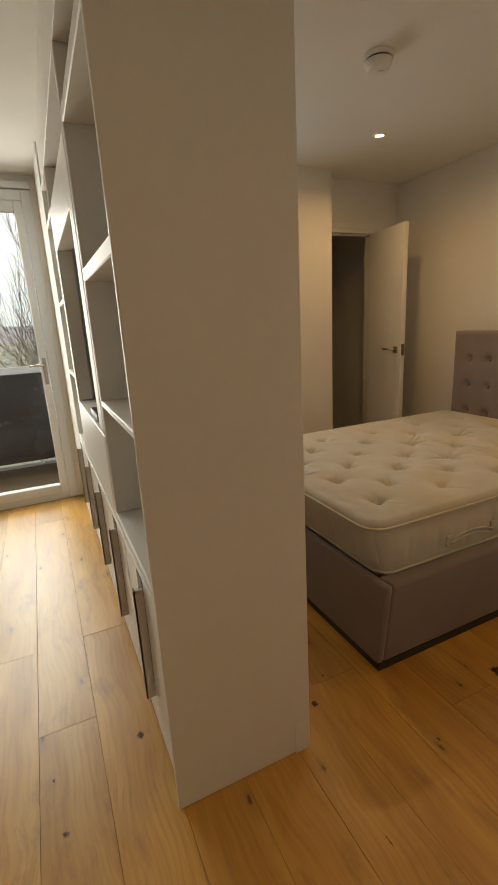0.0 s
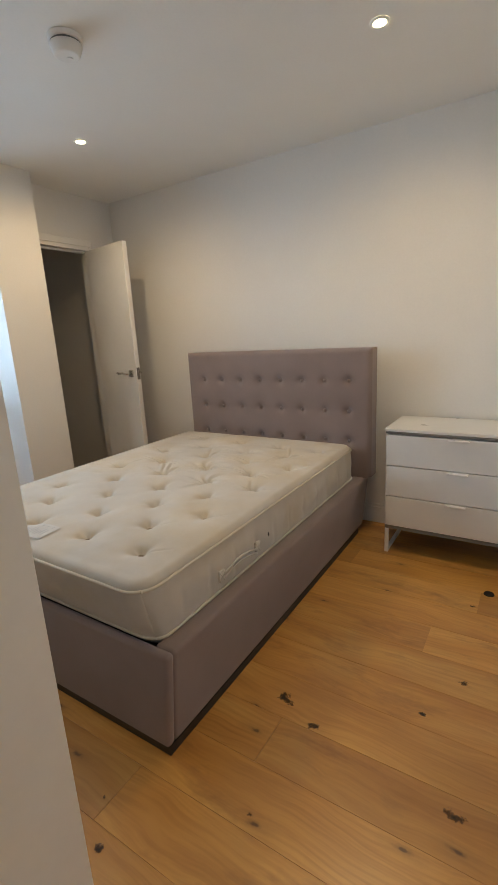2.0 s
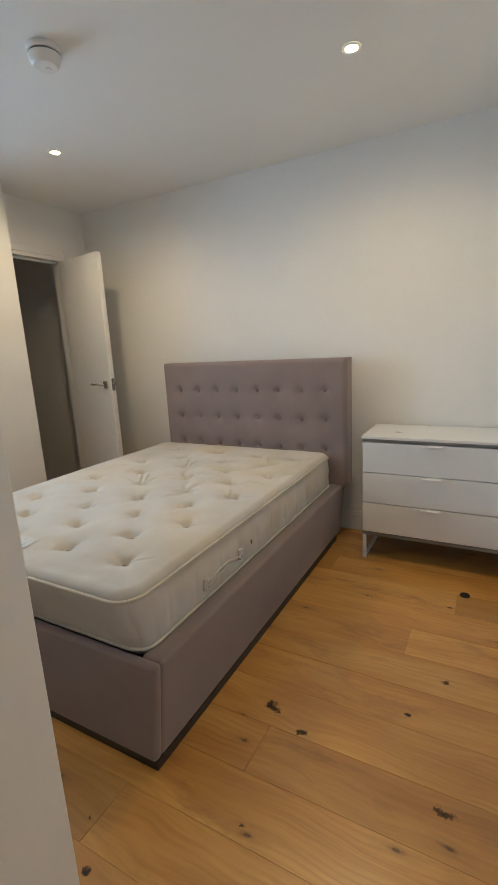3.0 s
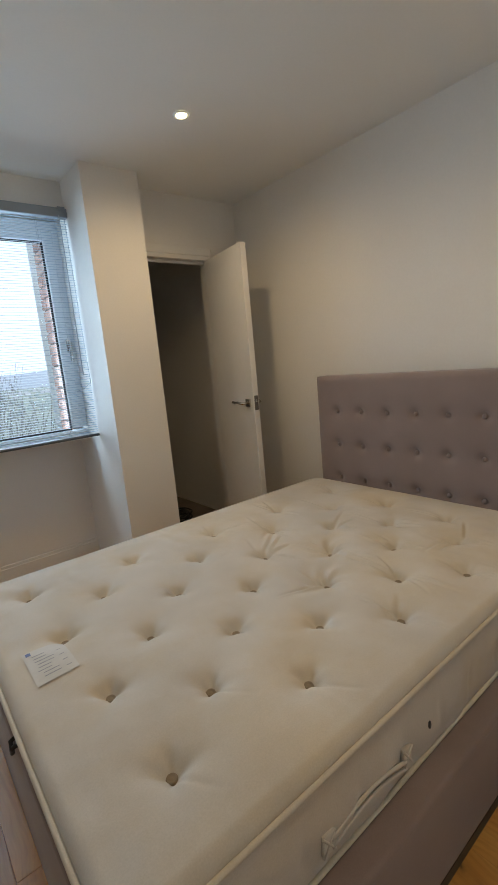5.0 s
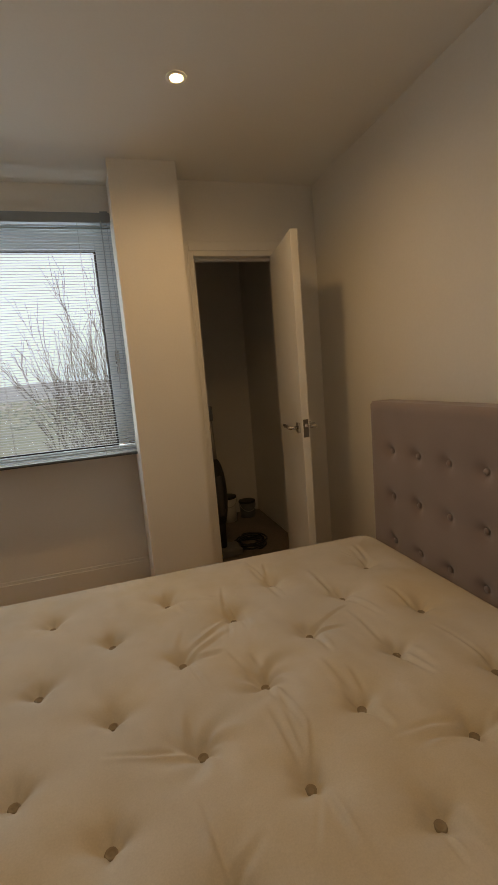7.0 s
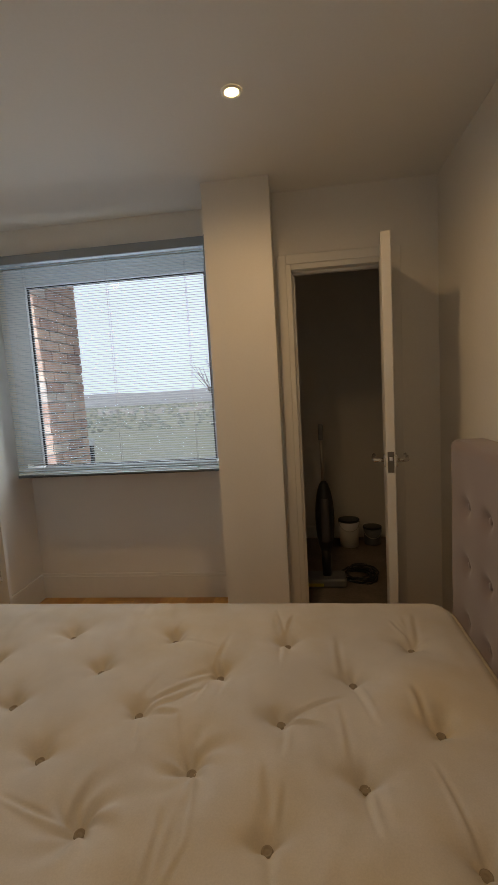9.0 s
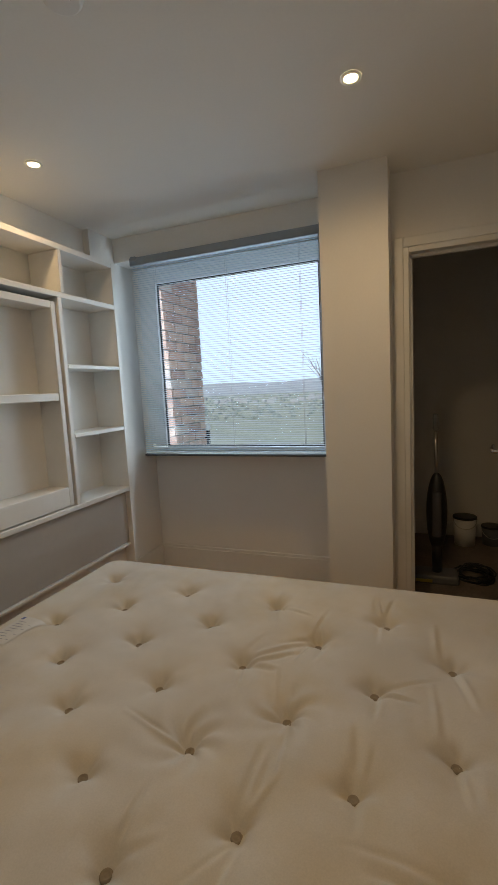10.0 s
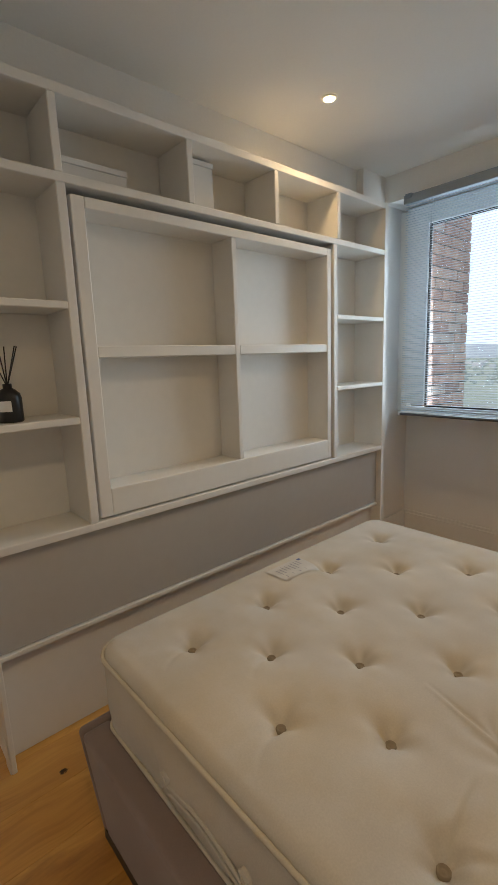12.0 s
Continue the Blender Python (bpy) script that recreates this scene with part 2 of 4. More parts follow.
WHITEPL = surface("white_plastic", (0.80, 0.79, 0.77), 0.35, vary=0.02, relief=0)

# ---- helpers for building ----


def box(bm, x0, x1, y0, y1, z0, z1, bevel=0.0, seg=2):
    lo = bmesh.new()
    bmesh.ops.create_cube(lo, size=1.0)
    for v in lo.verts:
        v.co = Vector(((x0 + x1) / 2 + v.co.x * (x1 - x0), (y0 + y1) / 2 + v.co.y * (y1 - y0), (z0 + z1) / 2 + v.co.z * (z1 - z0)))
    if bevel:
        bmesh.ops.bevel(lo, geom=list(lo.edges), offset=bevel, segments=seg, profile=0.5, affect="EDGES")
    join(bm, lo)
    return bm


def join(bm, other):
    other.verts.ensure_lookup_table()
    made = [bm.verts.new(v.co) for v in other.verts]
    for f in other.faces:
        try:
            nf = bm.faces.new([made[v.index] for v in f.verts])
            nf.smooth = f.smooth
        except ValueError:
            pass
    other.free()


def cyl(bm, x, y, z0, z1, r0, r1=None, n=20, bevel=0.0):
    r1 = r0 if r1 is None else r1
    lo = bmesh.new()
    bmesh.ops.create_cone(lo, cap_ends=True, segments=n, radius1=r0, radius2=r1, depth=z1 - z0)
    bmesh.ops.translate(lo, verts=lo.verts, vec=(x, y, (z0 + z1) / 2))
    if bevel:
        rim = [e for e in lo.edges if abs(e.verts[0].co.z - e.verts[1].co.z) < 1e-6]
        bmesh.ops.bevel(lo, geom=rim, offset=bevel, segments=2, profile=0.5, affect="EDGES")
    for f in lo.faces:
        f.smooth = abs(f.normal.z) < 0.95
    join(bm, lo)
    return bm


def rod(bm, a, b, r0, r1=None, n=8):
    """A straight tapered rod from a to b."""
    a, b = Vector(a), Vector(b)
    r1 = r0 if r1 is None else r1
    q = (b - a).to_track_quat("Z", "Y")
    rings = []
    for p, r in ((a, r0), (b, r1)):
        rings.append([bm.verts.new(p + q @ Vector((r * math.cos(6.28318 * k / n), r * math.sin(6.28318 * k / n), 0))) for k in range(n)])
    for k in range(n):
        f = bm.faces.new((rings[0][k], rings[0][(k + 1) % n], rings[1][(k + 1) % n], rings[1][k]))
        f.smooth = True
    bm.faces.new(list(reversed(rings[0])))
    bm.faces.new(rings[1])
    return bm


def tube(bm, pts, r, n=8):
    """A bent round bar through pts."""
    pts = [Vector(p) for p in pts]
    rings = []
    for i, p in enumerate(pts):
        d = (pts[min(i + 1, len(pts) - 1)] - pts[max(i - 1, 0)]).normalized()
        q = d.to_track_quat("Z", "Y")
        rings.append([bm.verts.new(p + q @ Vector((r * math.cos(6.28318 * k / n), r * math.sin(6.28318 * k / n), 0))) for k in range(n)])
    for a, b in zip(rings, rings[1:]):
        for k in range(n):
            f = bm.faces.new((a[k], a[(k + 1) % n], b[(k + 1) % n], b[k]))
            f.smooth = True
    bm.faces.new(list(reversed(rings[0])))
    bm.faces.new(rings[-1])
    return bm


def thing(name, x, y, z, label, category, group="", kind=""):
    ob = new(name)
    ob.location = (x * U, y * U, z * U)
    WORLD_AT[ob] = Vector(ob.location)
    return tagged(ob, label, category, group, kind)


def part(name, bm, material, parent=None, label="", smooth=False):
    """Links a bmesh, drawn in plan units at its place, as one mesh object, with its origin at its foot."""
    bmesh.ops.recalc_face_normals(bm, faces=bm.faces)
    co = np.array([v.co for v in bm.verts]) * U
    lo, hi = co.min(0), co.max(0)
    at = Vector(((lo[0] + hi[0]) / 2, (lo[1] + hi[1]) / 2, lo[2]))
    for v in bm.verts:
        v.co = v.co * U - at
    if smooth:
        for f in bm.faces:
            f.smooth = True
    data = bpy.data.meshes.new(name)
    bm.to_mesh(data)
    bm.free()
    data.materials.append(material)
    ob = new(name, data)
    WORLD_AT[ob] = at
    ob.location = at
    if parent is not None:
        ob.parent = parent
        ob.location = at - WORLD_AT[parent]
    if label:
        ob["label"] = label
    return ob


def structure(name, bm, material, label, category):
    return tagged(part(name, bm, material), label, category, kind="structure")


def B(*a, **k):
    return box(bmesh.new(), *a, **k)


# ---- structure ----
CZ = 2.37
ceiling = structure("ceiling", box(B(-2.6, 3.2, -1.7, 4.12, CZ, CZ + 0.12), 2.08, 3.2, 4.12, 5.2, CZ, CZ + 0.12), CEIL, "smooth white painted ceiling with recessed downlights", "ceiling")
structure("wall_east", B(3.02, 3.14, 0.21, 5.2, 0, CZ), PAINT, "plain white painted plaster wall behind the headboard", "wall")
structure("wall_south", B(1.15, 3.02, 0.21, 0.33, 0, CZ), PAINT, "plain white painted plaster wall beside the chest", "wall")
structure("wall_bulkhead", B(0.20, 0.385, 1.196, 3.37, 2.137, CZ), PAINT, "white painted bulkhead above the shelving", "wall")
structure("wall_west", B(-2.6, -2.48, -1.7, 4.12, 0, CZ), PAINT, "plain white painted plaster wall of the living room", "wall")
structure("wall_hall", B(-2.48, 1.27, -1.7, -1.58, 0, CZ), PAINT, "plain white painted plaster wall behind the entrance", "wall")
structure("wall_hall_side", B(1.15, 1.27, -1.58, 0.21, 0, CZ), PAINT, "plain white painted plaster wall of the passage", "wall")
# window wall with its opening, and the pier beside it
bm = bmesh.new()
WX0, WX1, WZ0, WZ1, WY = 0.50, 1.875, 0.93, 2.20, 3.93
box(bm, 0.43, 1.875, WY, 4.02, 0, WZ0)
box(bm, 0.43, 1.875, 3.605, 4.02, WZ1 + 0.017, CZ)
box(bm, 0.43, 1.875, WY, 4.02, WZ1, WZ1 + 0.017)
box(bm, 0.43, WX0, 3.80, 3.864, WZ0, WZ1)
structure("wall_north", bm, PAINT, "white painted plaster wall below and above the window", "wall")
structure("wall_pier", B(1.875, 2.2, 3.3, 4.02, 0, CZ), PAINT, "white painted plaster pier projecting beside the window", "wall")
structure("wall_window_reveal", B(0.19, 0.43, 3.37, 4.02, 0, CZ), PAINT, "white painted plaster reveal beside the shelving", "wall")
bm = bmesh.new()
DX0, DX1, DZ, DY = 2.255, 2.79, 2.01, 3.5
box(bm, 2.2, DX0, DY, DY + 0.10, 0, CZ)
box(bm, DX1, 3.02, DY, DY + 0.10, 0, CZ)
box(bm, DX0, DX1, DY, DY + 0.10, DZ, CZ)
structure("wall_cupboard", bm, PAINT, "white painted plaster wall around the cupboard doorway", "wall")
structure("wall_cupboard_back", B(2.08, 3.02, 5.1, 5.2, 0, CZ), PAINT, "dim painted back wall of the cupboard", "wall")
structure("wall_cupboard_side", B(2.08, 2.2, 4.02, 5.1, 0, CZ), PAINT, "dim painted side wall of the cupboard", "wall")
# living room window wall
bm = bmesh.new()
box(bm, -2.48, -1.45, 4.0, 4.12, 0, CZ)
box(bm, 0.15, 0.19, 3.98, 4.12, 0, CZ)
box(bm, -1.45, 0.15, 4.0, 4.12, 2.27, CZ)
structure("wall_balcony", bm, PAINT, "white painted plaster wall around the balcony door", "wall")


def skirting(name, x0, x1, y0, y1, h=0.13):
    bm = bmesh.new()
    box(bm, x0, x1, y0, y1, 0, h - 0.02, 0.002, 1)
    dx, dy = (0.006, 0) if (x1 - x0) < (y1 - y0) else (0, 0.006)
    box(bm, x0 + dx, x1 - dx * 0, y0 + dy, y1, h - 0.022, h, 0.004, 2)
    return structure(name, bm, SATIN, "white painted skirting board with a stepped top", "skirting board")


skirting("baseboard_east", 3.002, 3.02, 0.35, 3.5)
skirting("baseboard_north", 0.43, 1.875, 3.912, 3.93, 0.175)
skirting("baseboard_reveal", 0.43, 0.448, 3.39, 3.91, 0.175)
skirting("baseboard_south", 1.15, 2.60, 0.33, 0.348)
skirting("baseboard_cupboard", 2.2, 3.0, 5.082, 5.1)

# ---- fixed joinery: window, blind, doors ----


def window_unit():
    w = thing("window_1", 1.19, 3.8, WZ0, "white plastic casement window in the outer wall", "window", kind="structure")
    y0, y1 = 3.76, 3.86
    fr = bmesh.new()
    box(fr, WX0, WX1, y0, y1, WZ0, WZ0 + 0.025, 0.004)
    box(fr, WX0, WX1, y0, y1, WZ1 - 0.06, WZ1, 0.004)
    box(fr, WX0, WX0 + 0.055, y0, y1, WZ0 + 0.05, WZ1 - 0.06, 0.004)
    box(fr, WX1 - 0.045, WX1, y0, y1, WZ0 + 0.05, WZ1 - 0.06, 0.004)
    part("window_frame", fr, UPVC, w)
    sa = bmesh.new()
    gx0, gx1, gz0, gz1 = 0.645, 1.778, 0.962, 2.085
    a, b = y0 - 0.012, y0 + 0.03
    box(sa, WX0 + 0.05, gx0, a, b, WZ0 + 0.045, WZ1 - 0.055, 0.006)
    box(sa, gx1, WX1 - 0.04, a, b, WZ0 + 0.045, WZ1 - 0.055, 0.006)
    box(sa, gx0, gx1, a, b, WZ0 + 0.012, gz0, 0.006)
    box(sa, gx0, gx1, a, b, gz1, WZ1 - 0.055, 0.006)
    sash = part("sash", sa, UPVC, w)
    seal = bmesh.new()
    for s0, s1, t0, t1 in ((gx0, gx0 + 0.012, gz0, gz1), (gx1 - 0.012, gx1, gz0, gz1), (gx0, gx1, gz0, gz0 + 0.012), (gx0, gx1, gz1 - 0.012, gz1)):
        box(seal, s0, s1, a + 0.02, a + 0.03, t0, t1)
    part("glazing_seal", seal, BLACK, sash, "black rubber glazing seal")
    p = part("pane", B(gx0, gx1, 3.776, 3.782, gz0, gz1), GLASS, w)
    p.visible_shadow = False
    h = bmesh.new()
    box(h, 1.815, 1.84, a - 0.012, a, 1.44, 1.52, 0.004)
    box(h, 1.818, 1.837, a - 0.045, a - 0.012, 1.485, 1.505, 0.004)
    box(h, 1.818, 1.836, a - 0.05, a - 0.032, 1.38, 1.505, 0.006)
    part("window_handle", h, CHROME, sash, "satin metal window handle")
    part("window_sill", B(WX0 - 0.02, WX1, 3.72, 3.93, WZ0 - 0.03, WZ0 - 0.003, 0.006), SATIN, w)
    return w


window_unit()


def venetian_blind():
    b = thing("venetian_blind", 1.23, 3.575, 0.93, "blue-grey metal venetian blind, lowered with its slats open", "blind")
    x0, x1, y = 0.585, 1.872, 3.575
    hr = bmesh.new()
    box(hr, x0, x1, y - 0.022, y + 0.022, 2.165, 2.215, 0.004)
    part("headrail", hr, RAIL, b)
    for k in range(2):
        xx = x0 + 0.03 + k * (x1 - x0 - 0.06)
        part("bracket", B(xx - 0.02, xx + 0.02, y - 0.026, 3.605, 2.196, 2.22, 0.002), RAIL, b)
    part("bottom_rail", B(x0, x1, y - 0.014, y + 0.014, 0.925, 0.94, 0.004), DARKRAIL, b)
    n, z0, z1 = 88, 0.955, 2.15
    sl = bmesh.new()
    prof = [(-0.0064, -0.0010), (-0.0032, 0.0003), (0, 0.0007), (0.0032, 0.0003), (0.0064, -0.0010)]
    tilt = radians(8)
    prof = [(u * math.cos(tilt) - v * math.sin(tilt), u * math.sin(tilt) + v * math.cos(tilt)) for u, v in prof]
    for side in (0, 0.0006):
        rows = [[sl.verts.new((x, y + u, z0 + v + side)) for u, v in prof] for x in (x0 + 0.004, x1 - 0.004)]
        for k in range(4):
            f = sl.faces.new((rows[0][k], rows[0][k + 1], rows[1][k + 1], rows[1][k]))
            f.smooth = True
    first = part("slat", sl, SLAT, b)
    for k in range(1, n):
        o = first.copy()
        scene.collection.objects.link(o)
        o.location = first.location + Vector((0, 0, k * (z1 - z0) / (n - 1) * U))
    for xx in (x0 + 0.17, (x0 + x1) / 2 + 0.02, x1 - 0.17):
        c = bmesh.new()
        for dy in (-0.013, 0.013):
            rod(c, (xx, y + dy, 0.935), (xx, y + dy, 2.17), 0.0009, n=5)
        part("ladder_cord", c, CORD, b)
    wand = bmesh.new()
    rod(wand, (x1 - 0.05, y - 0.03, 1.30), (x1 - 0.05, y - 0.03, 2.17), 0.003, n=6)
    part("tilt_wand", wand, CORD, b, "thin clear tilt wand")
    cd = bmesh.new()
    tube(cd, [(x1 - 0.02, y - 0.02, 2.16), (x1 - 0.018, y - 0.022, 1.6), (x1 - 0.012, y - 0.025, 1.25), (x1 - 0.06, y - 0.028, 1.215), (x1 - 0.10, y - 0.027, 1.205)], 0.0015, 5)
    part("pull_cord", cd, CORD, b)
    return b


venetian_blind()


def lever(bm, x, y, z, side):
    """A square rose with a curved lever; side -1 lies on the west face, +1 on the east face."""
    box(bm, min(x, x + side * 0.010), max(x, x + side * 0.010), y - 0.026, y + 0.026, z - 0.026, z + 0.026, 0.002)
    tube(bm, [(x + side * 0.008, y, z), (x + side * 0.045, y, z), (x + side * 0.052, y + 0.012, z), (x + side * 0.053, y + 0.05, z + 0.006),
              (x + side * 0.052, y + 0.09, z + 0.002), (x + side * 0.050, y + 0.118, z + 0.006)], 0.0085, 10)


def cupboard_door():
    d = thing("door_1", 2.72, 3.26, 0, "white flush cupboard door standing open against the wall", "door", kind="structure")
    x0, x1, y0, y1 = 2.728, 2.766, 3.005, 3.494

    def turned(bm):
        bmesh.ops.rotate(bm, verts=bm.verts, cent=(x1, y1, 0), matrix=Matrix.Rotation(radians(-8.5), 3, "Z"))
        return bm

    part("door_leaf", turned(B(x0, x1, y0, y1, 0.008, 1.975, 0.002, 1)), SATIN, d)
    for s, x in ((-1, x0), (1, x1)):
        h = bmesh.new()
        lever(h, x, y0 + 0.06, 1.03, s)
        part("door_handle", turned(h), CHROME, d, "satin nickel lever on a square rose")
    lp = bmesh.new()
    box(lp, x0 + 0.006, x1 - 0.006, y0 - 0.003, y0 + 0.002, 0.985, 1.075, 0.001, 1)
    plate = part("latch_plate", turned(lp), surface("aged_steel", (0.20, 0.18, 0.16), 0.45, metal=0.8), d, "steel latch plate on the door edge")
    part("latch_bolt", turned(B(x0 + 0.012, x1 - 0.012, y0 - 0.012, y0 - 0.003, 1.035, 1.055, 0.002)), CHROME, plate)
    for z in (0.25, 1.0, 1.75):
        hg = bmesh.new()
        cyl(hg, x1 + 0.006, y1 + 0.002, z - 0.045, z + 0.045, 0.006, n=10)
        part("hinge", hg, STEEL, d)
    fr = bmesh.new()
    box(fr, DX0, DX0 + 0.03, DY - 0.004, DY + 0.104, 0, DZ, 0.002, 1)
    box(fr, DX1 - 0.03, DX1, DY - 0.004, DY + 0.104, 0, DZ, 0.002, 1)
    box(fr, DX0 + 0.03, DX1 - 0.03, DY - 0.004, DY + 0.104, DZ - 0.03, DZ, 0.002, 1)
    box(fr, DX0 + 0.03, DX0 + 0.045, DY + 0.05, DY + 0.07, 0, DZ - 0.03)
    box(fr, DX0 + 0.03, DX1 - 0.03, DY + 0.05, DY + 0.07, DZ - 0.045, DZ - 0.03)
    structure("door_frame", fr, SATIN, "white painted lining of the cupboard doorway", "door frame")
    tr = bmesh.new()
    box(tr, DX0 - 0.045, DX0 + 0.004, DY - 0.010, DY - 0.004, 0, DZ + 0.045, 0.004)
    box(tr, DX1 - 0.004, DX1 + 0.045, DY - 0.010, DY - 0.004, 0, DZ + 0.045, 0.004)
    box(tr, DX0 + 0.004, DX1 - 0.004, DY - 0.010, DY - 0.004, DZ - 0.004, DZ + 0.045, 0.004)
    structure("trim_cupboard", tr, SATIN, "white painted architrave around the cupboard doorway", "trim")
    k = bmesh.new()
    box(k, DX0 + 0.028, DX0 + 0.032, DY + 0.02, DY + 0.045, 0.99, 1.06)
    structure("trim_keep", k, STEEL, "small steel keep plate in the door lining", "keep plate")


cupboard_door()


def balcony_door():
    d = thing("door_2", -0.4, 4.0, 0, "white plastic glazed balcony door, shut", "door", kind="structure")
    y0, y1 = 3.97, 4.05
    f = bmesh.new()
    box(f, 0.085, 0.15, y0, y1, 0.0, 2.27, 0.005)
    box(f, -1.45, -1.39, y0, y1, 0.0, 2.27, 0.005)
    box(f, -1.39, 0.085, y0, y1, 2.20, 2.27, 0.005)
    box(f, -1.39, 0.085, y0, y1, 0.0, 0.05, 0.005)
    part("door_frame", f, UPVC, d)
    for a, b in ((-0.66, 0.083), (-1.388, -0.664)):
        s = bmesh.new()
        ya, yb = y0 - 0.012, y1 - 0.02
        box(s, b - 0.055, b, ya, yb, 0.052, 2.198, 0.006)
        box(s, a, a + 0.06, ya, yb, 0.052, 2.198, 0.006)
        box(s, a + 0.06, b - 0.055, ya, yb, 2.13, 2.198, 0.006)
        box(s, a + 0.06, b - 0.055, ya, yb, 0.052, 0.125, 0.006)
        sash = part("sash", s, UPVC, d)
        g = part("pane", B(a + 0.06, b - 0.055, 4.0, 4.006, 0.125, 2.13), GLASS, sash)
        g.visible_shadow = False
    h = bmesh.new()
    box(h, 0.045, 0.072, y0 - 0.022, y0 - 0.012, 0.93, 1.13, 0.004)
    tube(h, [(0.058, y0 - 0.02, 1.08), (0.058, y0 - 0.06, 1.08), (0.045, y0 - 0.066, 1.08), (-0.05, y0 - 0.066, 1.075)], 0.009, 8)
    part("door_handle", h, CHROME, d, "polished metal lever handle")
    pel = B(-1.5, 0.15, 3.955, 3.998, 2.275, 2.32, 0.004)
    structure("trim_balcony", pel, UPVC, "white head trim above the balcony door", "trim")


balcony_door()

# ---- built-in shelving that divides the two rooms ----
SX, SW, SY0, SY1, SZ = 0.60, 0.19, 1.178, 3.366, 2.135


def shelving():
    s = thing("shelving_unit", 0.4, 2.27, 0, "white painted built-in shelving wall, open shelves on both faces", "shelving unit")
    part("end_panel", B(SW - 0.012, SX + 0.006, SY0, SY0 + 0.016, 0, CZ - 0.002, 0.003, 2), SATIN, s)
    part("end_panel", B(SW, SX, SY1 - 0.028, SY1, 0, SZ, 0.002, 1), SATIN, s)
    part("base_block", B(0.552, 0.602, SY0 - 0.004, SY0 - 0.0005, 0, 0.105, 0.001, 1), SATIN, s)
    part("back_panel", B(0.385, 0.40, SY0 + 0.016, SY1 - 0.028, 0.1, SZ - 0.03), SATIN, s)
    part("top_board", B(SW, SX, SY0 + 0.016, SY1 - 0.028, SZ - 0.03, SZ, 0.003, 2), SATIN, s)
    # plinth, grey panel and mouldings below the shelves, bedroom face
    part("plinth", B(0.40, 0.53, SY0 + 0.016, SY1 - 0.028, 0, 0.378, 0.002, 1), SATIN, s)
    part("ledge_moulding", B(0.40, 0.576, SY0 + 0.016, SY1 - 0.028, 0.382, 0.398, 0.002), SATIN, s)
    part("grey_panel", B(0.40, 0.565, SY0 + 0.016, SY1 - 0.028, 0.402, 0.735), GREYPANEL, s, "pale grey painted panel")
    part("base_shelf", B(0.40, SX, SY0 + 0.016, SY1 - 0.028, 0.737, 0.765, 0.004), SATIN, s)
    # bedroom side uprights and shelves
    for y in (1.522, 2.875):
        part("upright", B(0.40, SX, y, y + 0.03, 0.765, 1.86, 0.003, 1), SATIN, s)
    part("long_shelf", B(0.40, SX, SY0 + 0.016, SY1 - 0.028, 1.86, 1.888, 0.004), SATIN, s)
    for y in (1.522, 2.012, 2.465, 2.905):
        part("upright", B(0.40, SX, y, y + 0.026, 1.888, SZ - 0.03, 0.003, 1), SATIN, s)
    for z in (1.115, 1.485):
        part("shelf", B(0.40, SX, SY0 + 0.016, 1.522, z, z + 0.024, 0.003, 1), SATIN, s)
        part("shelf", B(0.40, SX, 2.905, SY1 - 0.028, z + 0.012, z + 0.034, 0.003, 1), SATIN, s)
    # living room side
    part("base_cabinet", B(0.205, 0.385, SY0 + 0.016, SY1 - 0.028, 0.07, 0.625), SATIN, s)
    part("kickboard", B(0.23, 0.385, SY0 + 0.016, SY1 - 0.028, 0, 0.07), SATIN, s)
    part("worktop", B(SW, 0.385, SY0 + 0.016, SY1 - 0.028, 0.627, 0.65, 0.003, 1), SATIN, s)
    ys = [1.21, 1.66, 2.11, 2.56, 3.01, 3.337]
    for a, b in zip(ys, ys[1:]):
        dr = part("cabinet_door", B(SW - 0.004, 0.203, a + 0.003, b - 0.003, 0.075, 0.622, 0.002, 1), SATIN, s)
        h = bmesh.new()
        yy = a + 0.17
        box(h, SW - 0.034, SW - 0.006, yy - 0.004, yy + 0.004, 0.215, 0.585, 0.001, 1)
        box(h, SW - 0.034, SW - 0.028, yy - 0.004, yy + 0.016, 0.215, 0.585, 0.001, 1)
        part("handle", h, STEEL, dr, "flat brushed steel bar handle")
        # thin black strip laid on the door as the shade behind the bar
        part("shade_strip", B(SW - 0.0055, SW - 0.0035, yy + 0.006, yy + 0.085, 0.215, 0.605), BLACK, dr, "black strip standing in for the shade behind the handle")
    for y in (1.815, 2.90):
        part("upright", B(SW, 0.385, y, y + 0.03, 0.65, SZ - 0.03, 0.003, 1), SATIN, s)
    for z in (1.048, 1.455, 1.90):
        part("shelf", B(SW, 0.385, SY0 + 0.016, 1.815, z, z + (0.04 if z > 1.4 else 0.02), 0.003, 1), SATIN, s)
        part("shelf", B(SW, 0.385, 2.93, SY1 - 0.028, z, z + 0.026, 0.003, 1), SATIN, s)
    part("niche_plinth", B(SW - 0.002, 0.385, 1.847, 2.898, 0.652, 0.935, 0.003, 1), SATIN, s)
    fr = bmesh.new()
    box(fr, SW - 0.002, 0.26, 1.847, 1.955, 0.94, 1.90, 0.004)
    box(fr, SW - 0.002, 0.26, 2.81, 2.898, 0.94, 1.90, 0.004)
    box(fr, SW - 0.002, 0.26, 1.955, 2.81, 1.70, 1.90, 0.004)
    part("niche_frame", fr, SATIN, s, "broad white frame round the screen niche")
    return s


shelving()


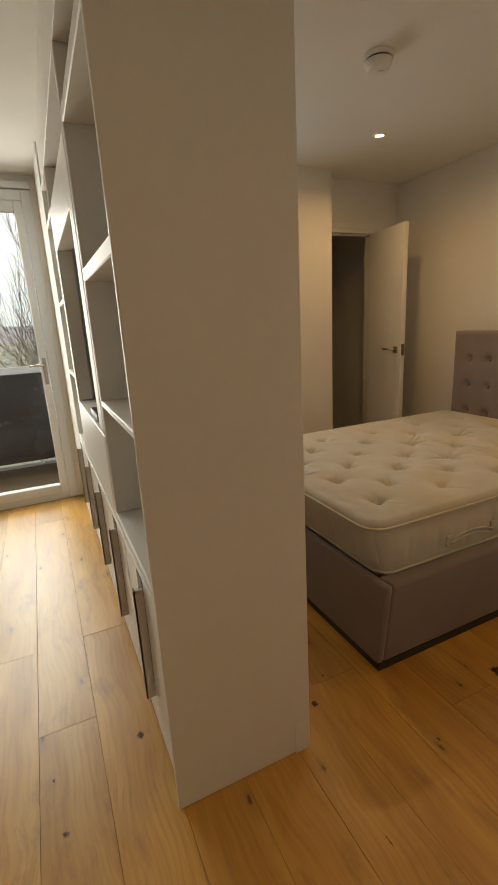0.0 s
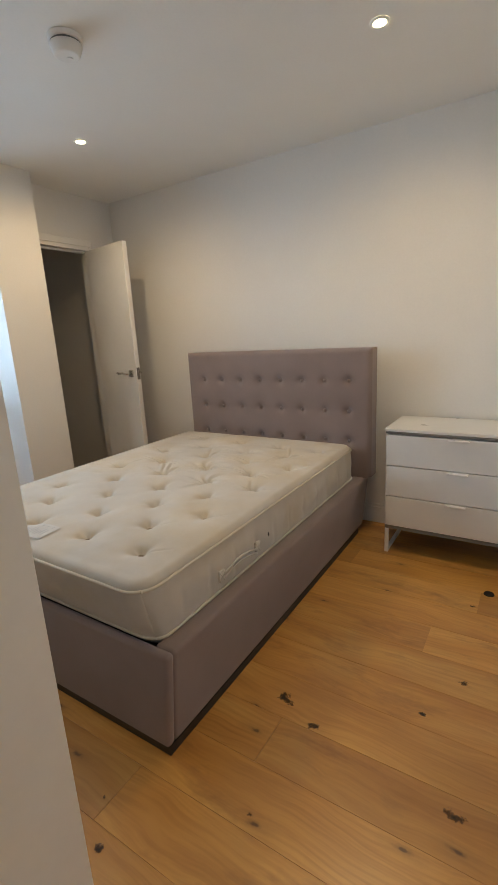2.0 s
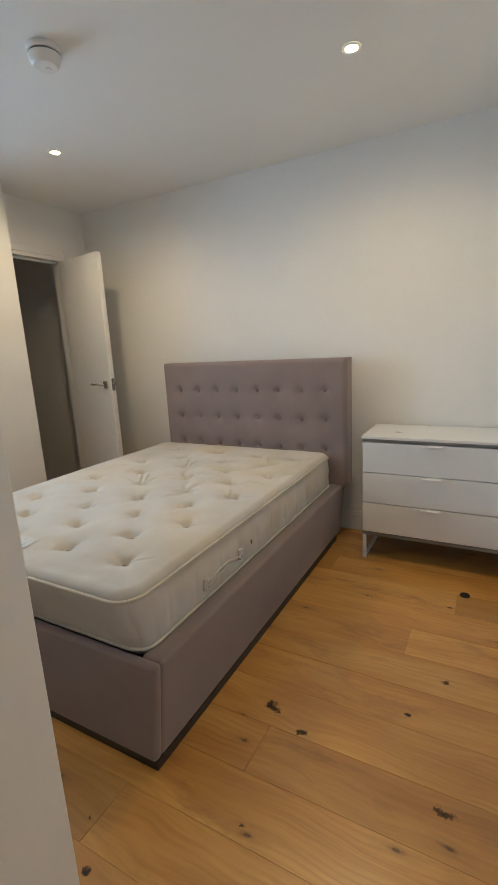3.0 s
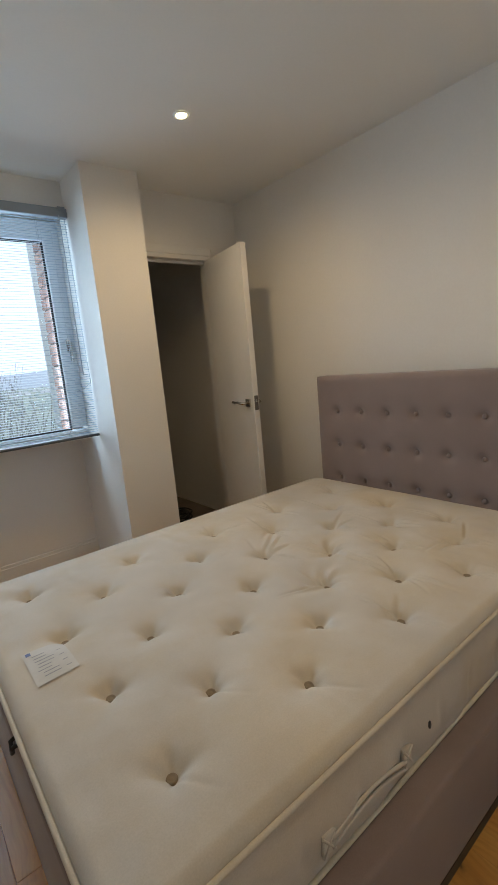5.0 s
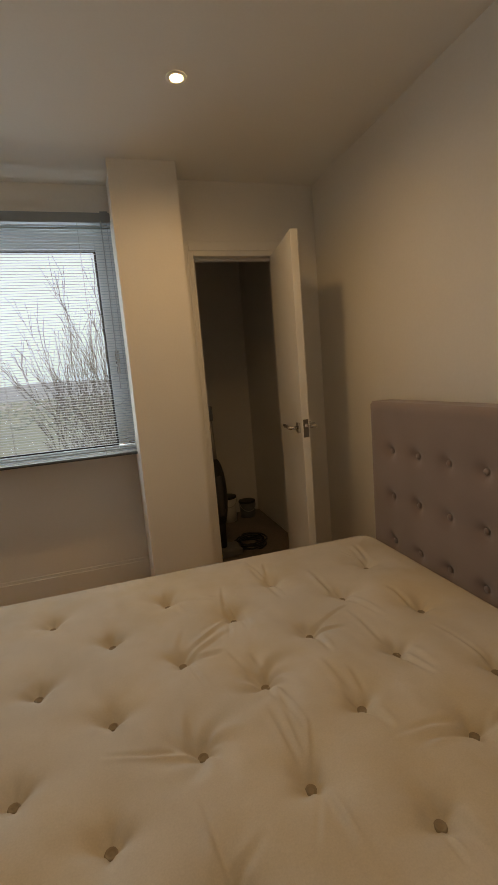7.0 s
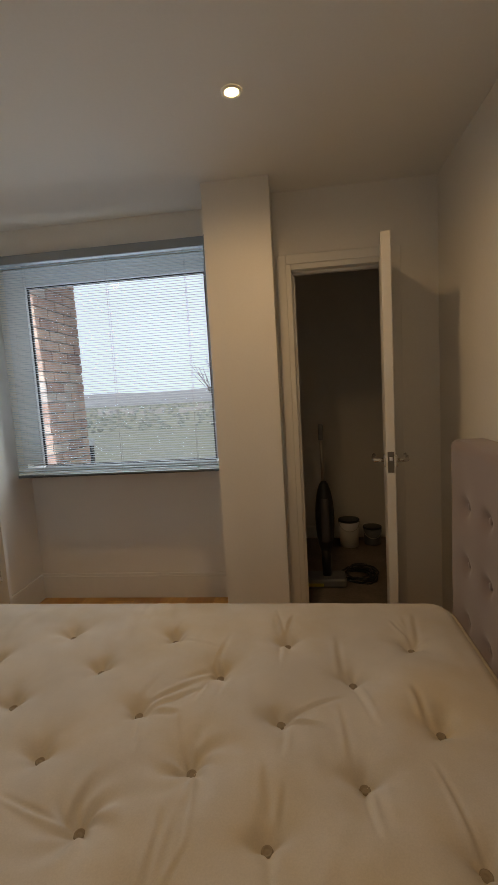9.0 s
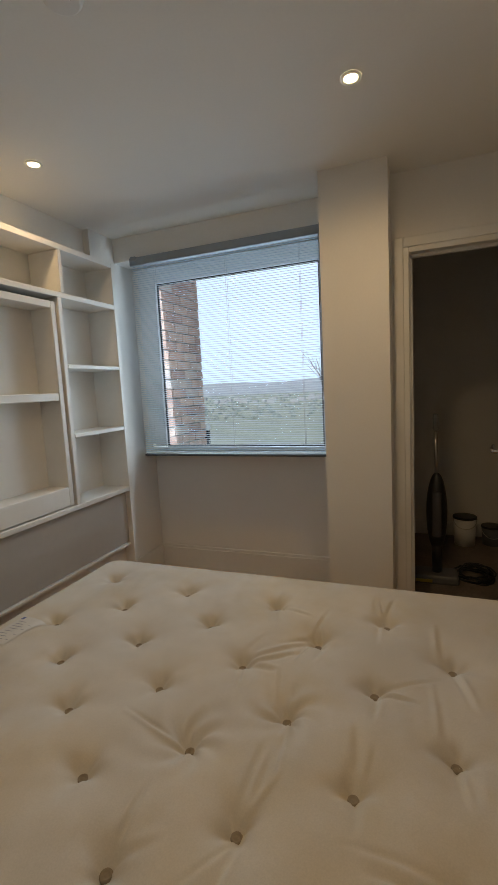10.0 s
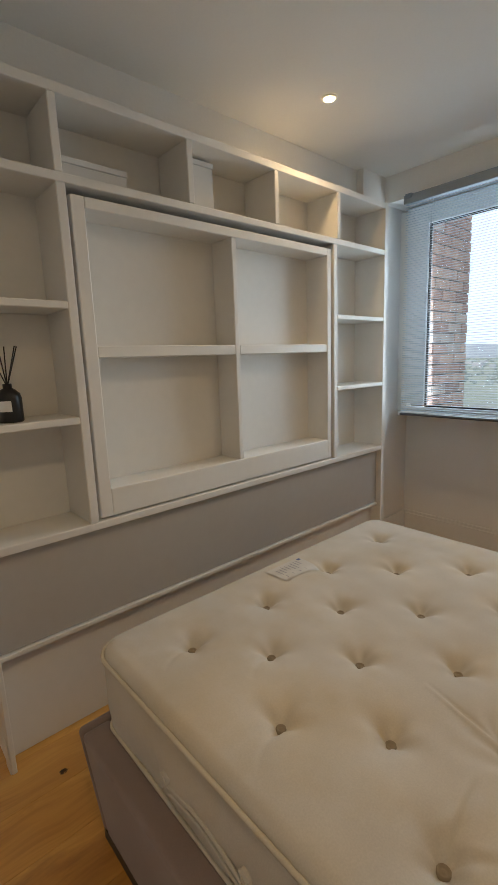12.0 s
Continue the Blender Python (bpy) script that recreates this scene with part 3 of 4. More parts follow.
def swing_panel():
    """The inset frame of four niches that stands proud of the shelving, a little ajar."""
    p = thing("inset_shelf_panel", 0.56, 2.21, 0.772, "white painted inset panel of four niches, fitted in the shelving", "shelf panel")
    y0, y1, z0, z1 = 1.565, 2.862, 0.772, 1.835
    x0, x1 = 0.42, 0.592
    f = bmesh.new()
    box(f, x0, x1, y0, y0 + 0.045, z0, z1, 0.004)
    box(f, x0, x1, y1 - 0.03, y1, z0, z1, 0.004)
    box(f, x0, x1, y0 + 0.045, y1 - 0.03, z1 - 0.035, z1, 0.004)
    box(f, x0, x1, y0 + 0.045, y1 - 0.03, z0, z0 + 0.10, 0.004)
    part("frame", f, SATIN, p)
    part("back_panel", B(0.44, 0.455, y0 + 0.045, y1 - 0.03, z0 + 0.10, z1 - 0.035), SATIN, p)
    part("divider", B(0.455, x1 - 0.004, 2.218, 2.243, z0 + 0.10, z1 - 0.035, 0.003, 1), SATIN, p)
    for a, b in ((y0 + 0.045, 2.218), (2.243, y1 - 0.03)):
        part("shelf", B(0.455, x1 - 0.004, a, b, 1.33, 1.37, 0.003, 1), SATIN, p)
    return p


swing_panel()

# ---- ceiling fittings ----


def downlight(x, y, first=None):
    if first is not None:
        o = copy_thing(first, Matrix.Translation((x * U, y * U, (CZ - 0.012) * U)))
        return o
    d = thing("downlight", x, y, CZ - 0.012, "lit recessed downlight with a white bezel in the ceiling", "downlight", "ceiling downlights")
    r = bmesh.new()
    n = 28
    prof = [(0.037, CZ - 0.001), (0.035, CZ - 0.006), (0.028, CZ - 0.006), (0.023, CZ - 0.002)]
    rings = [[r.verts.new((x + a * math.cos(6.28318 * k / n), y + a * math.sin(6.28318 * k / n), z)) for k in range(n)] for a, z in prof]
    for a, b in zip(rings, rings[1:]):
        for k in range(n):
            fc = r.faces.new((a[k], a[(k + 1) % n], b[(k + 1) % n], b[k]))
            fc.smooth = True
    part("bezel", r, WHITEPL, d)
    g = bmesh.new()
    cyl(g, x, y, CZ - 0.004, CZ - 0.001, 0.023, n=24)
    part("lens", g, GLOW, d, "glowing warm white lens")
    return d


LIGHTS = [(2.123, 2.69), (0.755, 2.645), (2.16, 1.033), (0.6, -0.6)]
dl = downlight(*LIGHTS[0])
for q in LIGHTS[1:]:
    downlight(*q, first=dl)
for q, watts in zip(LIGHTS, (22.5, 11.5, 22.5, 17)):
    ld = bpy.data.lights.new("downlight_beam", "SPOT")
    ld.energy, ld.color, ld.spot_size, ld.spot_blend, ld.shadow_soft_size = watts, (1.0, 0.68, 0.36), radians(170), 0.85, 0.04
    lo = new("downlight_beam", ld)
    lo.location = (q[0] * U, q[1] * U, (CZ - 0.02) * U)


def smoke_alarm(x, y):
    a = thing("smoke_alarm", x, y, CZ - 0.05, "round white plastic smoke alarm on the ceiling", "smoke alarm")
    b = bmesh.new()
    cyl(b, x, y, CZ - 0.020, CZ - 0.0005, 0.062, 0.062, 32, 0.003)
    part("base", b, WHITEPL, a)
    g = bmesh.new()
    cyl(g, x, y, CZ - 0.0255, CZ - 0.020, 0.054, n=32)
    part("vent_ring", g, GREYPL, a, "dark vent slot")
    c = bmesh.new()
    cyl(c, x, y, CZ - 0.062, CZ - 0.0255, 0.046, 0.060, 32, 0.006)
    body = part("cover", c, WHITEPL, a)
    t = bmesh.new()
    cyl(t, x + 0.012, y, CZ - 0.065, CZ - 0.062, 0.011, n=16)
    part("test_button", t, WHITEPL, body)


smoke_alarm(1.52, 1.998)

# ---- bed ----
SKEW = 0.15
FX0, FX1, FY0, FY1 = 0.99, 2.79, 1.280, 2.635
PIV = Vector((1.9, 1.98, 0))


def skewed(bm):
    bmesh.ops.rotate(bm, verts=bm.verts, cent=PIV, matrix=Matrix.Rotation(radians(SKEW), 3, "Z"))
    return bm


def padded(x0, x1, y0, y1, z0, z1, r=0.015):
    b = bmesh.new()
    box(b, x0, x1, y0, y1, z0, z1, r, 4)
    for f in b.faces:
        f.smooth = True
    return b


def bed_frame():
    b = thing("bed_frame", 1.9, 1.98, 0, "double bed frame upholstered in mauve-grey fabric, buttoned headboard", "bed frame")
    for a, c, s in ((FY0, FY0 + 0.082, 1), (FY1 - 0.082, FY1, -1)):
        rail = padded(FX0 + 0.030, FX1 + 0.085, a, c, 0.03, 0.378)
        for v in rail.verts:
            v.co.y += s * 0.04 * (0.378 - v.co.z) / 0.36 * ((v.co.y < (a + c) / 2) == (s > 0))
        part("side_rail", skewed(rail), MAUVE, b)
    foot = padded(FX0, FX0 + 0.034, FY0, FY1, 0.03, 0.378)
    for v in foot.verts:
        v.co.y += (0.04 if v.co.y < 1.9 else -0.04) * (0.378 - v.co.z) / 0.36
    part("footboard", skewed(foot), MAUVE, b)
    part("base_board", skewed(B(FX0 + 0.06, FX1, FY0 + 0.06, FY1 - 0.06, 0.30, 0.33)), BLACK, b, "dark bed base board")
    # black block added to draw the dark shadow gap at the floor
    part("plinth", skewed(B(FX0 + 0.008, FX1, FY0 + 0.040, FY1 - 0.040, 0.0, 0.032)), BLACK, b, "black block standing in for the shadow gap under the frame")
    # headboard with dimples
    hx0, hx1, hy0, hy1, hz1 = 2.79, 2.90, 1.247, 2.622, 1.165
    cols, rows_z = [1.388 + k * 0.1565 for k in range(8)], [0.60, 0.787, 0.972]
    dots = [(y, z) for z in rows_z for y in cols]
    hb = bmesh.new()
    ny, nz = 108, 92
    hz0 = 0.02
    grid = []
    for j in range(nz + 1):
        row = []
        for i in range(ny + 1):
            y, z = hy0 + (hy1 - hy0) * i / ny, hz0 + (hz1 - hz0) * j / nz
            dent = 0.0
            for cy, cz in dots:
                d2 = (y - cy) ** 2 + (z - cz) ** 2
                if d2 < 0.02:
                    dent += 0.020 * math.exp(-d2 / 0.0005) + 0.007 * math.exp(-d2 / 0.004)
                if abs(z - cz) < 0.02 and cy - 0.005 < y < cy + 0.16 and cy < cols[-1] - 0.01:
                    dent += 0.0018 * math.exp(-((z - cz) / 0.006) ** 2)
            e = min(y - hy0, hy1 - y, hz1 - z)
            dent += 0.022 * max(0, 1 - e / 0.022) ** 2
            dent += 0.0015 * noise.noise((y * 9, z * 9, 3))
            row.append(hb.verts.new((hx0 + dent, y + ((0.05 if y < 1.9 else -0.05) * (1 + 0.8 * (0.378 - z) / 0.36) if z < 0.378 else 0), z)))
        grid.append(row)
    for j in range(nz):
        for i in range(ny):
            f = hb.faces.new((grid[j][i], grid[j][i + 1], grid[j + 1][i + 1], grid[j + 1][i]))
            f.smooth = True
    loop = [grid[0][i] for i in range(ny + 1)] + [grid[j][ny] for j in range(1, nz + 1)] + [grid[nz][i] for i in range(ny - 1, -1, -1)] + [grid[j][0] for j in range(nz - 1, 0, -1)]
    back = [hb.verts.new((hx1, v.co.y, v.co.z)) for v in loop]
    for k in range(len(loop)):
        q = (k + 1) % len(loop)
        hb.faces.new((loop[k], loop[q], back[q], back[k]))
    hb.faces.new(back)
    board = part("headboard", hb, MAUVE, b)
    for y, z in dots:
        t = bmesh.new()
        bmesh.ops.create_uvsphere(t, u_segments=10, v_segments=6, radius=0.0115)
        for v in t.verts:
            v.co = Vector((hx0 + 0.018 + v.co.x * 0.45, y + v.co.y, z + v.co.z))
        part("button", t, MAUVE, board, smooth=True)
    st = bmesh.new()
    tube(st, [(FX0 + 0.064, 2.04, 0.36), (FX0 + 0.06, 2.04, 0.398), (FX0 + 0.03, 2.05, 0.408), (FX0 - 0.006, 2.06, 0.398), (FX0 - 0.008, 2.075, 0.372), (FX0 - 0.006, 2.09, 0.395),
              (FX0 + 0.03, 2.10, 0.405), (FX0 + 0.064, 2.11, 0.38)], 0.006, 8)
    bmesh.ops.translate(st, verts=st.verts, vec=(0, 0, -0.014))
    part("pull_strap", st, BLACK, b, "black webbing pull strap over the foot")
    return b


bed_frame()
MX0, MX1, MY0, MY1, MZ0, MZ1 = 0.982, 2.785, 1.348, 2.655, 0.350, 0.598


def tuft_at(i, j):
    """The tufts stand in staggered rows that drift a little across the worn cover."""
    return (1.169 + 0.1695 * i + 0.0015 * i * j - 0.0006 * j * j + 0.0004 * i * i, 1.5365 - 0.0092 * i + 0.1288 * j - 0.0005 * i * j + 0.0039 * j * j + 0.0003 * i * i)


TUFTS = [tuft_at(i, j) for i in range(9) for j in range(7) if (i + j) % 2 == 0]
TAILS = [tuft_at(2, 0), tuft_at(1, 1), tuft_at(4, 0), tuft_at(0, 0)]
CREASE = [tuft_at(4, 2), tuft_at(5, 3)]


def make_pleats():
    """long soft pleats in the slack cover, most of them across the bed, near the tufts"""
    rnd = random.Random(4)
    cells = {}
    for k in range(64):
        cx, cy = rnd.choice([q for q in TUFTS if q[0] > 1.75])
        a = radians(90 + rnd.gauss(0, 11)) if rnd.random() < 0.72 else radians(rnd.gauss(20, 28))
        if rnd.random() < 0.4:
            a += math.pi
        ln, off = rnd.uniform(0.06, 0.19), rnd.uniform(0.0, 0.035)
        side = rnd.uniform(-0.028, 0.028)
        d = (math.cos(a), math.sin(a))
        px, py = cx + d[0] * off - d[1] * side, cy + d[1] * off + d[0] * side
        row = (px, py, d[0], d[1], ln, rnd.uniform(0.0022, 0.0055), rnd.uniform(0.0055, 0.010), rnd.uniform(-0.12, 0.12))
        seen = set()
        for i in range(-3, 14):
            for w in (-0.05, 0, 0.05):
                c = (int((px + d[0] * ln * i / 10 - d[1] * w) * 16), int((py + d[1] * ln * i / 10 + d[0] * w) * 16))
                if c not in seen:
                    seen.add(c)
                    cells.setdefault(c, []).append(row)
    return cells


PLEATS = make_pleats()


def mattress_top(x, y):
    h = 0.0
    for cx, cy in TUFTS:
        dx, dy = x - cx, y - cy
        d2 = dx * dx + dy * dy
        if d2 < 0.03:
            d = math.sqrt(d2)
            h -= 0.024 * math.exp(-d2 / 0.0007) + 0.015 * math.exp(-d2 / 0.005)
            a = math.atan2(dy, dx)
            h += 0.0042 * math.exp(-d2 / 0.004) * math.cos(4 * a + 0.8 + 9 * cx) * min(1, d / 0.02)
    for px, py, ux, uy, ln, dep, wid, bend in PLEATS.get((int(x * 16), int(y * 16)), ()):
        s = ((x - px) * ux + (y - py) * uy) / ln
        if 0 < s < 1:
            w = ((y - py) * ux - (x - px) * uy - bend * ln * s * s) / wid
            if abs(w) < 4:
                h += dep * math.sin(math.pi * s ** 0.7) * (0.75 * math.exp(-(w - 1.5) ** 2 / 1.1) - math.exp(-w * w))
    for cx, cy in CREASE:
        dx, dy = x - cx, y - cy
        d2 = dx * dx + dy * dy
        if d2 < 0.04:
            a = math.atan2(dy, dx)
            h += 0.0036 * math.exp(-d2 / 0.011) * math.cos(7 * a + 6 * math.sqrt(d2) / 0.1) * min(1, math.sqrt(d2) / 0.03)
    for cx, cy in TAILS:
        t = (cy - y) / 0.12
        if 0 < t < 1:
            xx = cx + 0.02 * t + 0.035 * t * t
            h -= 0.007 * math.exp(-((x - xx) / 0.0075) ** 2) * (1 - t)
    h += 0.0035 * noise.noise((x * 20 + 3 * noise.noise((x * 3, y * 3, 2)), y * 4.5, 9.1)) * max(0, noise.noise((x * 2.2, y * 2.2, 4.4)) + 0.35)
    h += 0.005 * noise.noise((x * 4, y * 4, 0.3)) + 0.0015 * noise.noise((x * 14, y * 14, 5.0))
    return h


def mattress():
    m = thing("mattress", (MX0 + MX1) / 2, (MY0 + MY1) / 2, MZ0, "cream tufted double mattress, bare, on the bed frame", "mattress")
    nx, ny = 460, 336
    r, roll = 0.08, 0.03
    top = bmesh.new()

    def plan(u, v):
        x, y = MX0 + (MX1 - MX0) * u, MY0 + (MY1 - MY0) * v
        cx = min(max(x, MX0 + r), MX1 - r)
        cy = min(max(y, MY0 + r), MY1 - r)
        dx, dy = x - cx, y - cy
        if dx and dy:
            big = max(abs(dx), abs(dy))
            ln = math.hypot(dx, dy)
            x, y = cx + dx / ln * big, cy + dy / ln * big
        return x, y

    def inset(x, y):
        cx = min(max(x, MX0 + r), MX1 - r)
        cy = min(max(y, MY0 + r), MY1 - r)
        return r - math.hypot(x - cx, y - cy) if (x != cx or y != cy) else r

    grid = []
    for j in range(ny + 1):
        row = []
        for i in range(nx + 1):
            x, y = plan(i / nx, j / ny)
            e = inset(x, y)
            z = MZ1 + mattress_top(x, y) * min(1, max(0, e) / 0.05)
            if e < roll:
                z -= roll - math.sqrt(max(0, roll * roll - (roll - max(0, e)) ** 2))
            z -= 0.012 * max(0, 1 - min(x - MX0, MX1 - x, y - MY0, MY1 - y) / 0.2) ** 2
            row.append(top.verts.new((x, y, z)))
        grid.append(row)
    for j in range(ny):
        for i in range(nx):
            f = top.faces.new((grid[j][i], grid[j][i + 1], grid[j + 1][i + 1], grid[j + 1][i]))
            f.smooth = True
    loop = [grid[0][i] for i in range(nx + 1)] + [grid[j][nx] for j in range(1, ny + 1)] + [grid[ny][i] for i in range(nx - 1, -1, -1)] + [grid[j][0] for j in range(ny - 1, 0, -1)]
    mid = Vector(((MX0 + MX1) / 2, (MY0 + MY1) / 2, 0))
    edge = [Vector((v.co.x, v.co.y, 0)) for v in loop]
    normals = []
    for k, p in enumerate(edge):
        d = edge[(k + 1) % len(edge)] - edge[k - 1]
        normals.append(Vector((d.y, -d.x, 0)).normalized())
    zt = MZ1 - roll - 0.012
    prev = loop
    length = 0.0
    run = []
    for k, p in enumerate(edge):
        length += (p - edge[k - 1]).length if k else 0
        run.append(length)
    def tuck(q, s):
        return q + Vector((0.055 * s * max(0, 1 - (q.x - MX0) / 0.12), 0, 0))

    for s in (0.06, 0.14, 0.26, 0.4, 0.55, 0.7, 0.82, 0.92, 0.98, 1.0):
        z = zt + (MZ0 - zt) * s
        bulge = 0.010 * math.sin(math.pi * min(1, s * 1.05)) - (0.02 * ((s - 0.85) / 0.15) ** 2 if s > 0.85 else 0)
        ring = []
        for k, p in enumerate(edge):
            puff = 0.010 * noise.noise((run[k] * 11, s * 3.5, 7.7)) + 0.003 * math.sin(run[k] * 18) * math.sin(math.pi * s) - 0.007 * math.exp(-((s - 0.5) / 0.14) ** 2) * max(0, math.cos(run[k] * 42)) ** 6
            q = tuck(p + normals[k] * (bulge + puff * math.sin(math.pi * s)), s)
            ring.append(top.verts.new((q.x, q.y, z)))
        for k in range(len(ring)):
            n2 = (k + 1) % len(ring)
            f = top.faces.new((prev[k], prev[n2], ring[n2], ring[k]))
            f.smooth = True
        prev = ring
    top.faces.new(prev)
    cover = part("cover", top, TICK, m)
    for zz, off, low in ((zt + 0.008, 0.003, 0), (MZ0 + 0.035, 0.006, 0.82)):
        pp = bmesh.new()
        pts = [tuck(Vector((p.x, p.y, zz)) + normals[k] * off, low) for k, p in enumerate(edge)][::3]
        tube(pp, pts + [pts[0], pts[1]], 0.0055, 7)
        part("piping", pp, PIPE, m)
    for x, y in TUFTS:
        if x > MX1 - 0.05:
            continue
        z = MZ1 + mattress_top(x, y)
        t = bmesh.new()
        n, prof = 16, [(0.0108, -0.006), (0.0114, 0.003), (0.0102, 0.0058), (0.0082, 0.0055), (0.0068, 0.0032), (0.004, 0.0028), (0.002, 0.0042)]
        rings = [[t.verts.new((x + r * math.cos(6.28318 * k / n), y + r * math.sin(6.28318 * k / n), z + dz)) for k in range(n)] for r, dz in prof]
        for ra, rb in zip(rings, rings[1:]):
            for k in range(n):
                t.faces.new((ra[k], ra[(k + 1) % n], rb[(k + 1) % n], rb[k])).smooth = True
        t.faces.new(rings[-1])
        part("tuft", t, BTN, m)
    for x in (1.695, 2.145):
        v = bmesh.new()
        lo = bmesh.new()
        bmesh.ops.create_uvsphere(lo, u_segments=12, v_segments=8, radius=0.008)
        for q in lo.verts:
            q.co = Vector((x + q.co.x, MY0 - 0.010 + q.co.y * 0.4, 0.456 + q.co.z * 1.5))
        join(v, lo)
        part("air_vent", v, BLACK, m, "small dark air vent", smooth=True)
    hd = bmesh.new()
    for lane, dz in ((0, 0.0), (1, 0.017)):
        tube(hd, [(1.36 + 0.235 * k / 14, MY0 - 0.0135, 0.428 + dz + 0.020 * math.sin(math.pi * k / 14) - 0.008 * k / 14) for k in range(15)], 0.0042, 6)
    for a, b in ((1.338, 1.368), (1.588, 1.618)):
        box(hd, a, b, MY0 - 0.0145, MY0 - 0.004, 0.420, 0.466, 0.004, 2)
        tube(hd, [(a, MY0 - 0.0145, 0.422), (b, MY0 - 0.0145, 0.464)], 0.0025, 5)
        tube(hd, [(b, MY0 - 0.0145, 0.422), (a, MY0 - 0.0145, 0.464)], 0.0025, 5)
    part("carry_handle", hd, TICK, m, "stitched cloth carry handle")
    # printed care label near the foot
    lb = bmesh.new()
    lx0, lx1, ly0, ly1 = 1.045, 1.142, 1.925, 2.09
    n = 12
    g = [[lb.verts.new((lx0 + (lx1 - lx0) * i / n, ly0 + (ly1 - ly0) * j / n, MZ1 + 0.003 - 0.012 * max(0, 1 - (lx0 + (lx1 - lx0) * i / n - MX0) / 0.2) ** 2
          + mattress_top(lx0 + (lx1 - lx0) * i / n, ly0 + (ly1 - ly0) * j / n))) for i in range(n + 1)] for j in range(n + 1)]
    for j in range(n):
        for i in range(n):
            f = lb.faces.new((g[j][i], g[j][i + 1], g[j + 1][i + 1], g[j + 1][i]))
            f.smooth = True
    label = part("care_label", lb, CARE, m, "white printed care label with unreadable lines")

    def bar(x0, x1, y0, y1, mat):
        b = bmesh.new()
        q = []
        for x, y in ((x0, y0), (x1, y0), (x1, y1), (x0, y1)):
            q.append(b.verts.new((x, y, MZ1 + 0.0045 - 0.012 * max(0, 1 - (x - MX0) / 0.2) ** 2 + mattress_top(x, y))))
        b.faces.new(q)
        part("print_line", b, mat, label)

    bar(1.052, 1.064, 2.066, 2.082, INKBLUE)
    rnd = random.Random(4)
    for k in range(8):
        yy = 2.055 - k * 0.015
        bar(1.058 + rnd.random() * 0.012, 1.09 + rnd.random() * 0.02, yy - 0.003, yy, INK)
        if k % 2:
            bar(1.118, 1.128 + rnd.random() * 0.01, yy - 0.003, yy, INK)
    return m


mattress()

# ---- chest of drawers ----


def chest():
    c = thing("chest_of_drawers", 2.83, 0.75, 0, "white lacquered three-drawer chest on a slim metal frame", "chest of drawers")
    x0, x1, y0, y1 = 2.622, 3.0, 0.372, 1.110
    part("top", B(x0 - 0.006, x1, y0 - 0.004, y1 + 0.004, 0.722, 0.738, 0.002), LAQ, c)
    part("edge_board", B(x0 + 0.002, x1, y0, y1, 0.708, 0.7215), GREYEDGE, c, "grey-brown edge strip")
    part("body", B(x0 + 0.032, x1, y0, y1, 0.165, 0.7075, 0.001, 1), LAQ, c)
    part("bottom_board", B(x0 + 0.006, x1, y0, y1, 0.148, 0.1645), GREYEDGE, c, "grey-brown edge strip")
    HANDLE = surface("bright_white_plastic", (0.90, 0.90, 0.89), 0.3, vary=0.01, relief=0)
    zs = [0.168, 0.348, 0.527, 0.704]
    for a, b in zip(zs, zs[1:]):
        d = part("drawer_front", B(x0, x0 + 0.031, y0 + 0.003, y1 - 0.003, a + 0.0028, b - 0.0028, 0.0015, 1), LAQ, c)
        h = bmesh.new()
        ym = (y0 + y1) / 2
        box(h, x0 - 0.020, x0 + 0.002, ym - 0.05, ym + 0.05, b - 0.012, b - 0.004, 0.002)
        lip = bmesh.new()
        box(lip, x0 - 0.024, x0 - 0.018, ym - 0.05, ym + 0.05, b - 0.034, b - 0.004, 0.002)
        for v in lip.verts:
            v.co.x -= 0.55 * (b - 0.004 - v.co.z)
        join(h, lip)
        part("handle", h, HANDLE, d, "white tab handle")
    for y in (y0 + 0.012, y1 - 0.012):
        for x in (x0 + 0.012, x1 - 0.03):
            part("leg", B(x - 0.010, x + 0.010, y - 0.010, y + 0.010, 0, 0.148, 0.001, 1), LAQ, c)
        part("foot_bar", B(x0 + 0.022, x1 - 0.04, y - 0.009, y + 0.009, 0.0, 0.018, 0.001, 1), LAQ, c)
    return c


chest()
structure("trim_floor_outlet", cyl(bmesh.new(), 2.41, 0.545, -0.001, 0.004, 0.024, 0.022, 20), BLACK, "round dark cap set in the floor boards", "floor cap")

# ---- things on the shelves ----


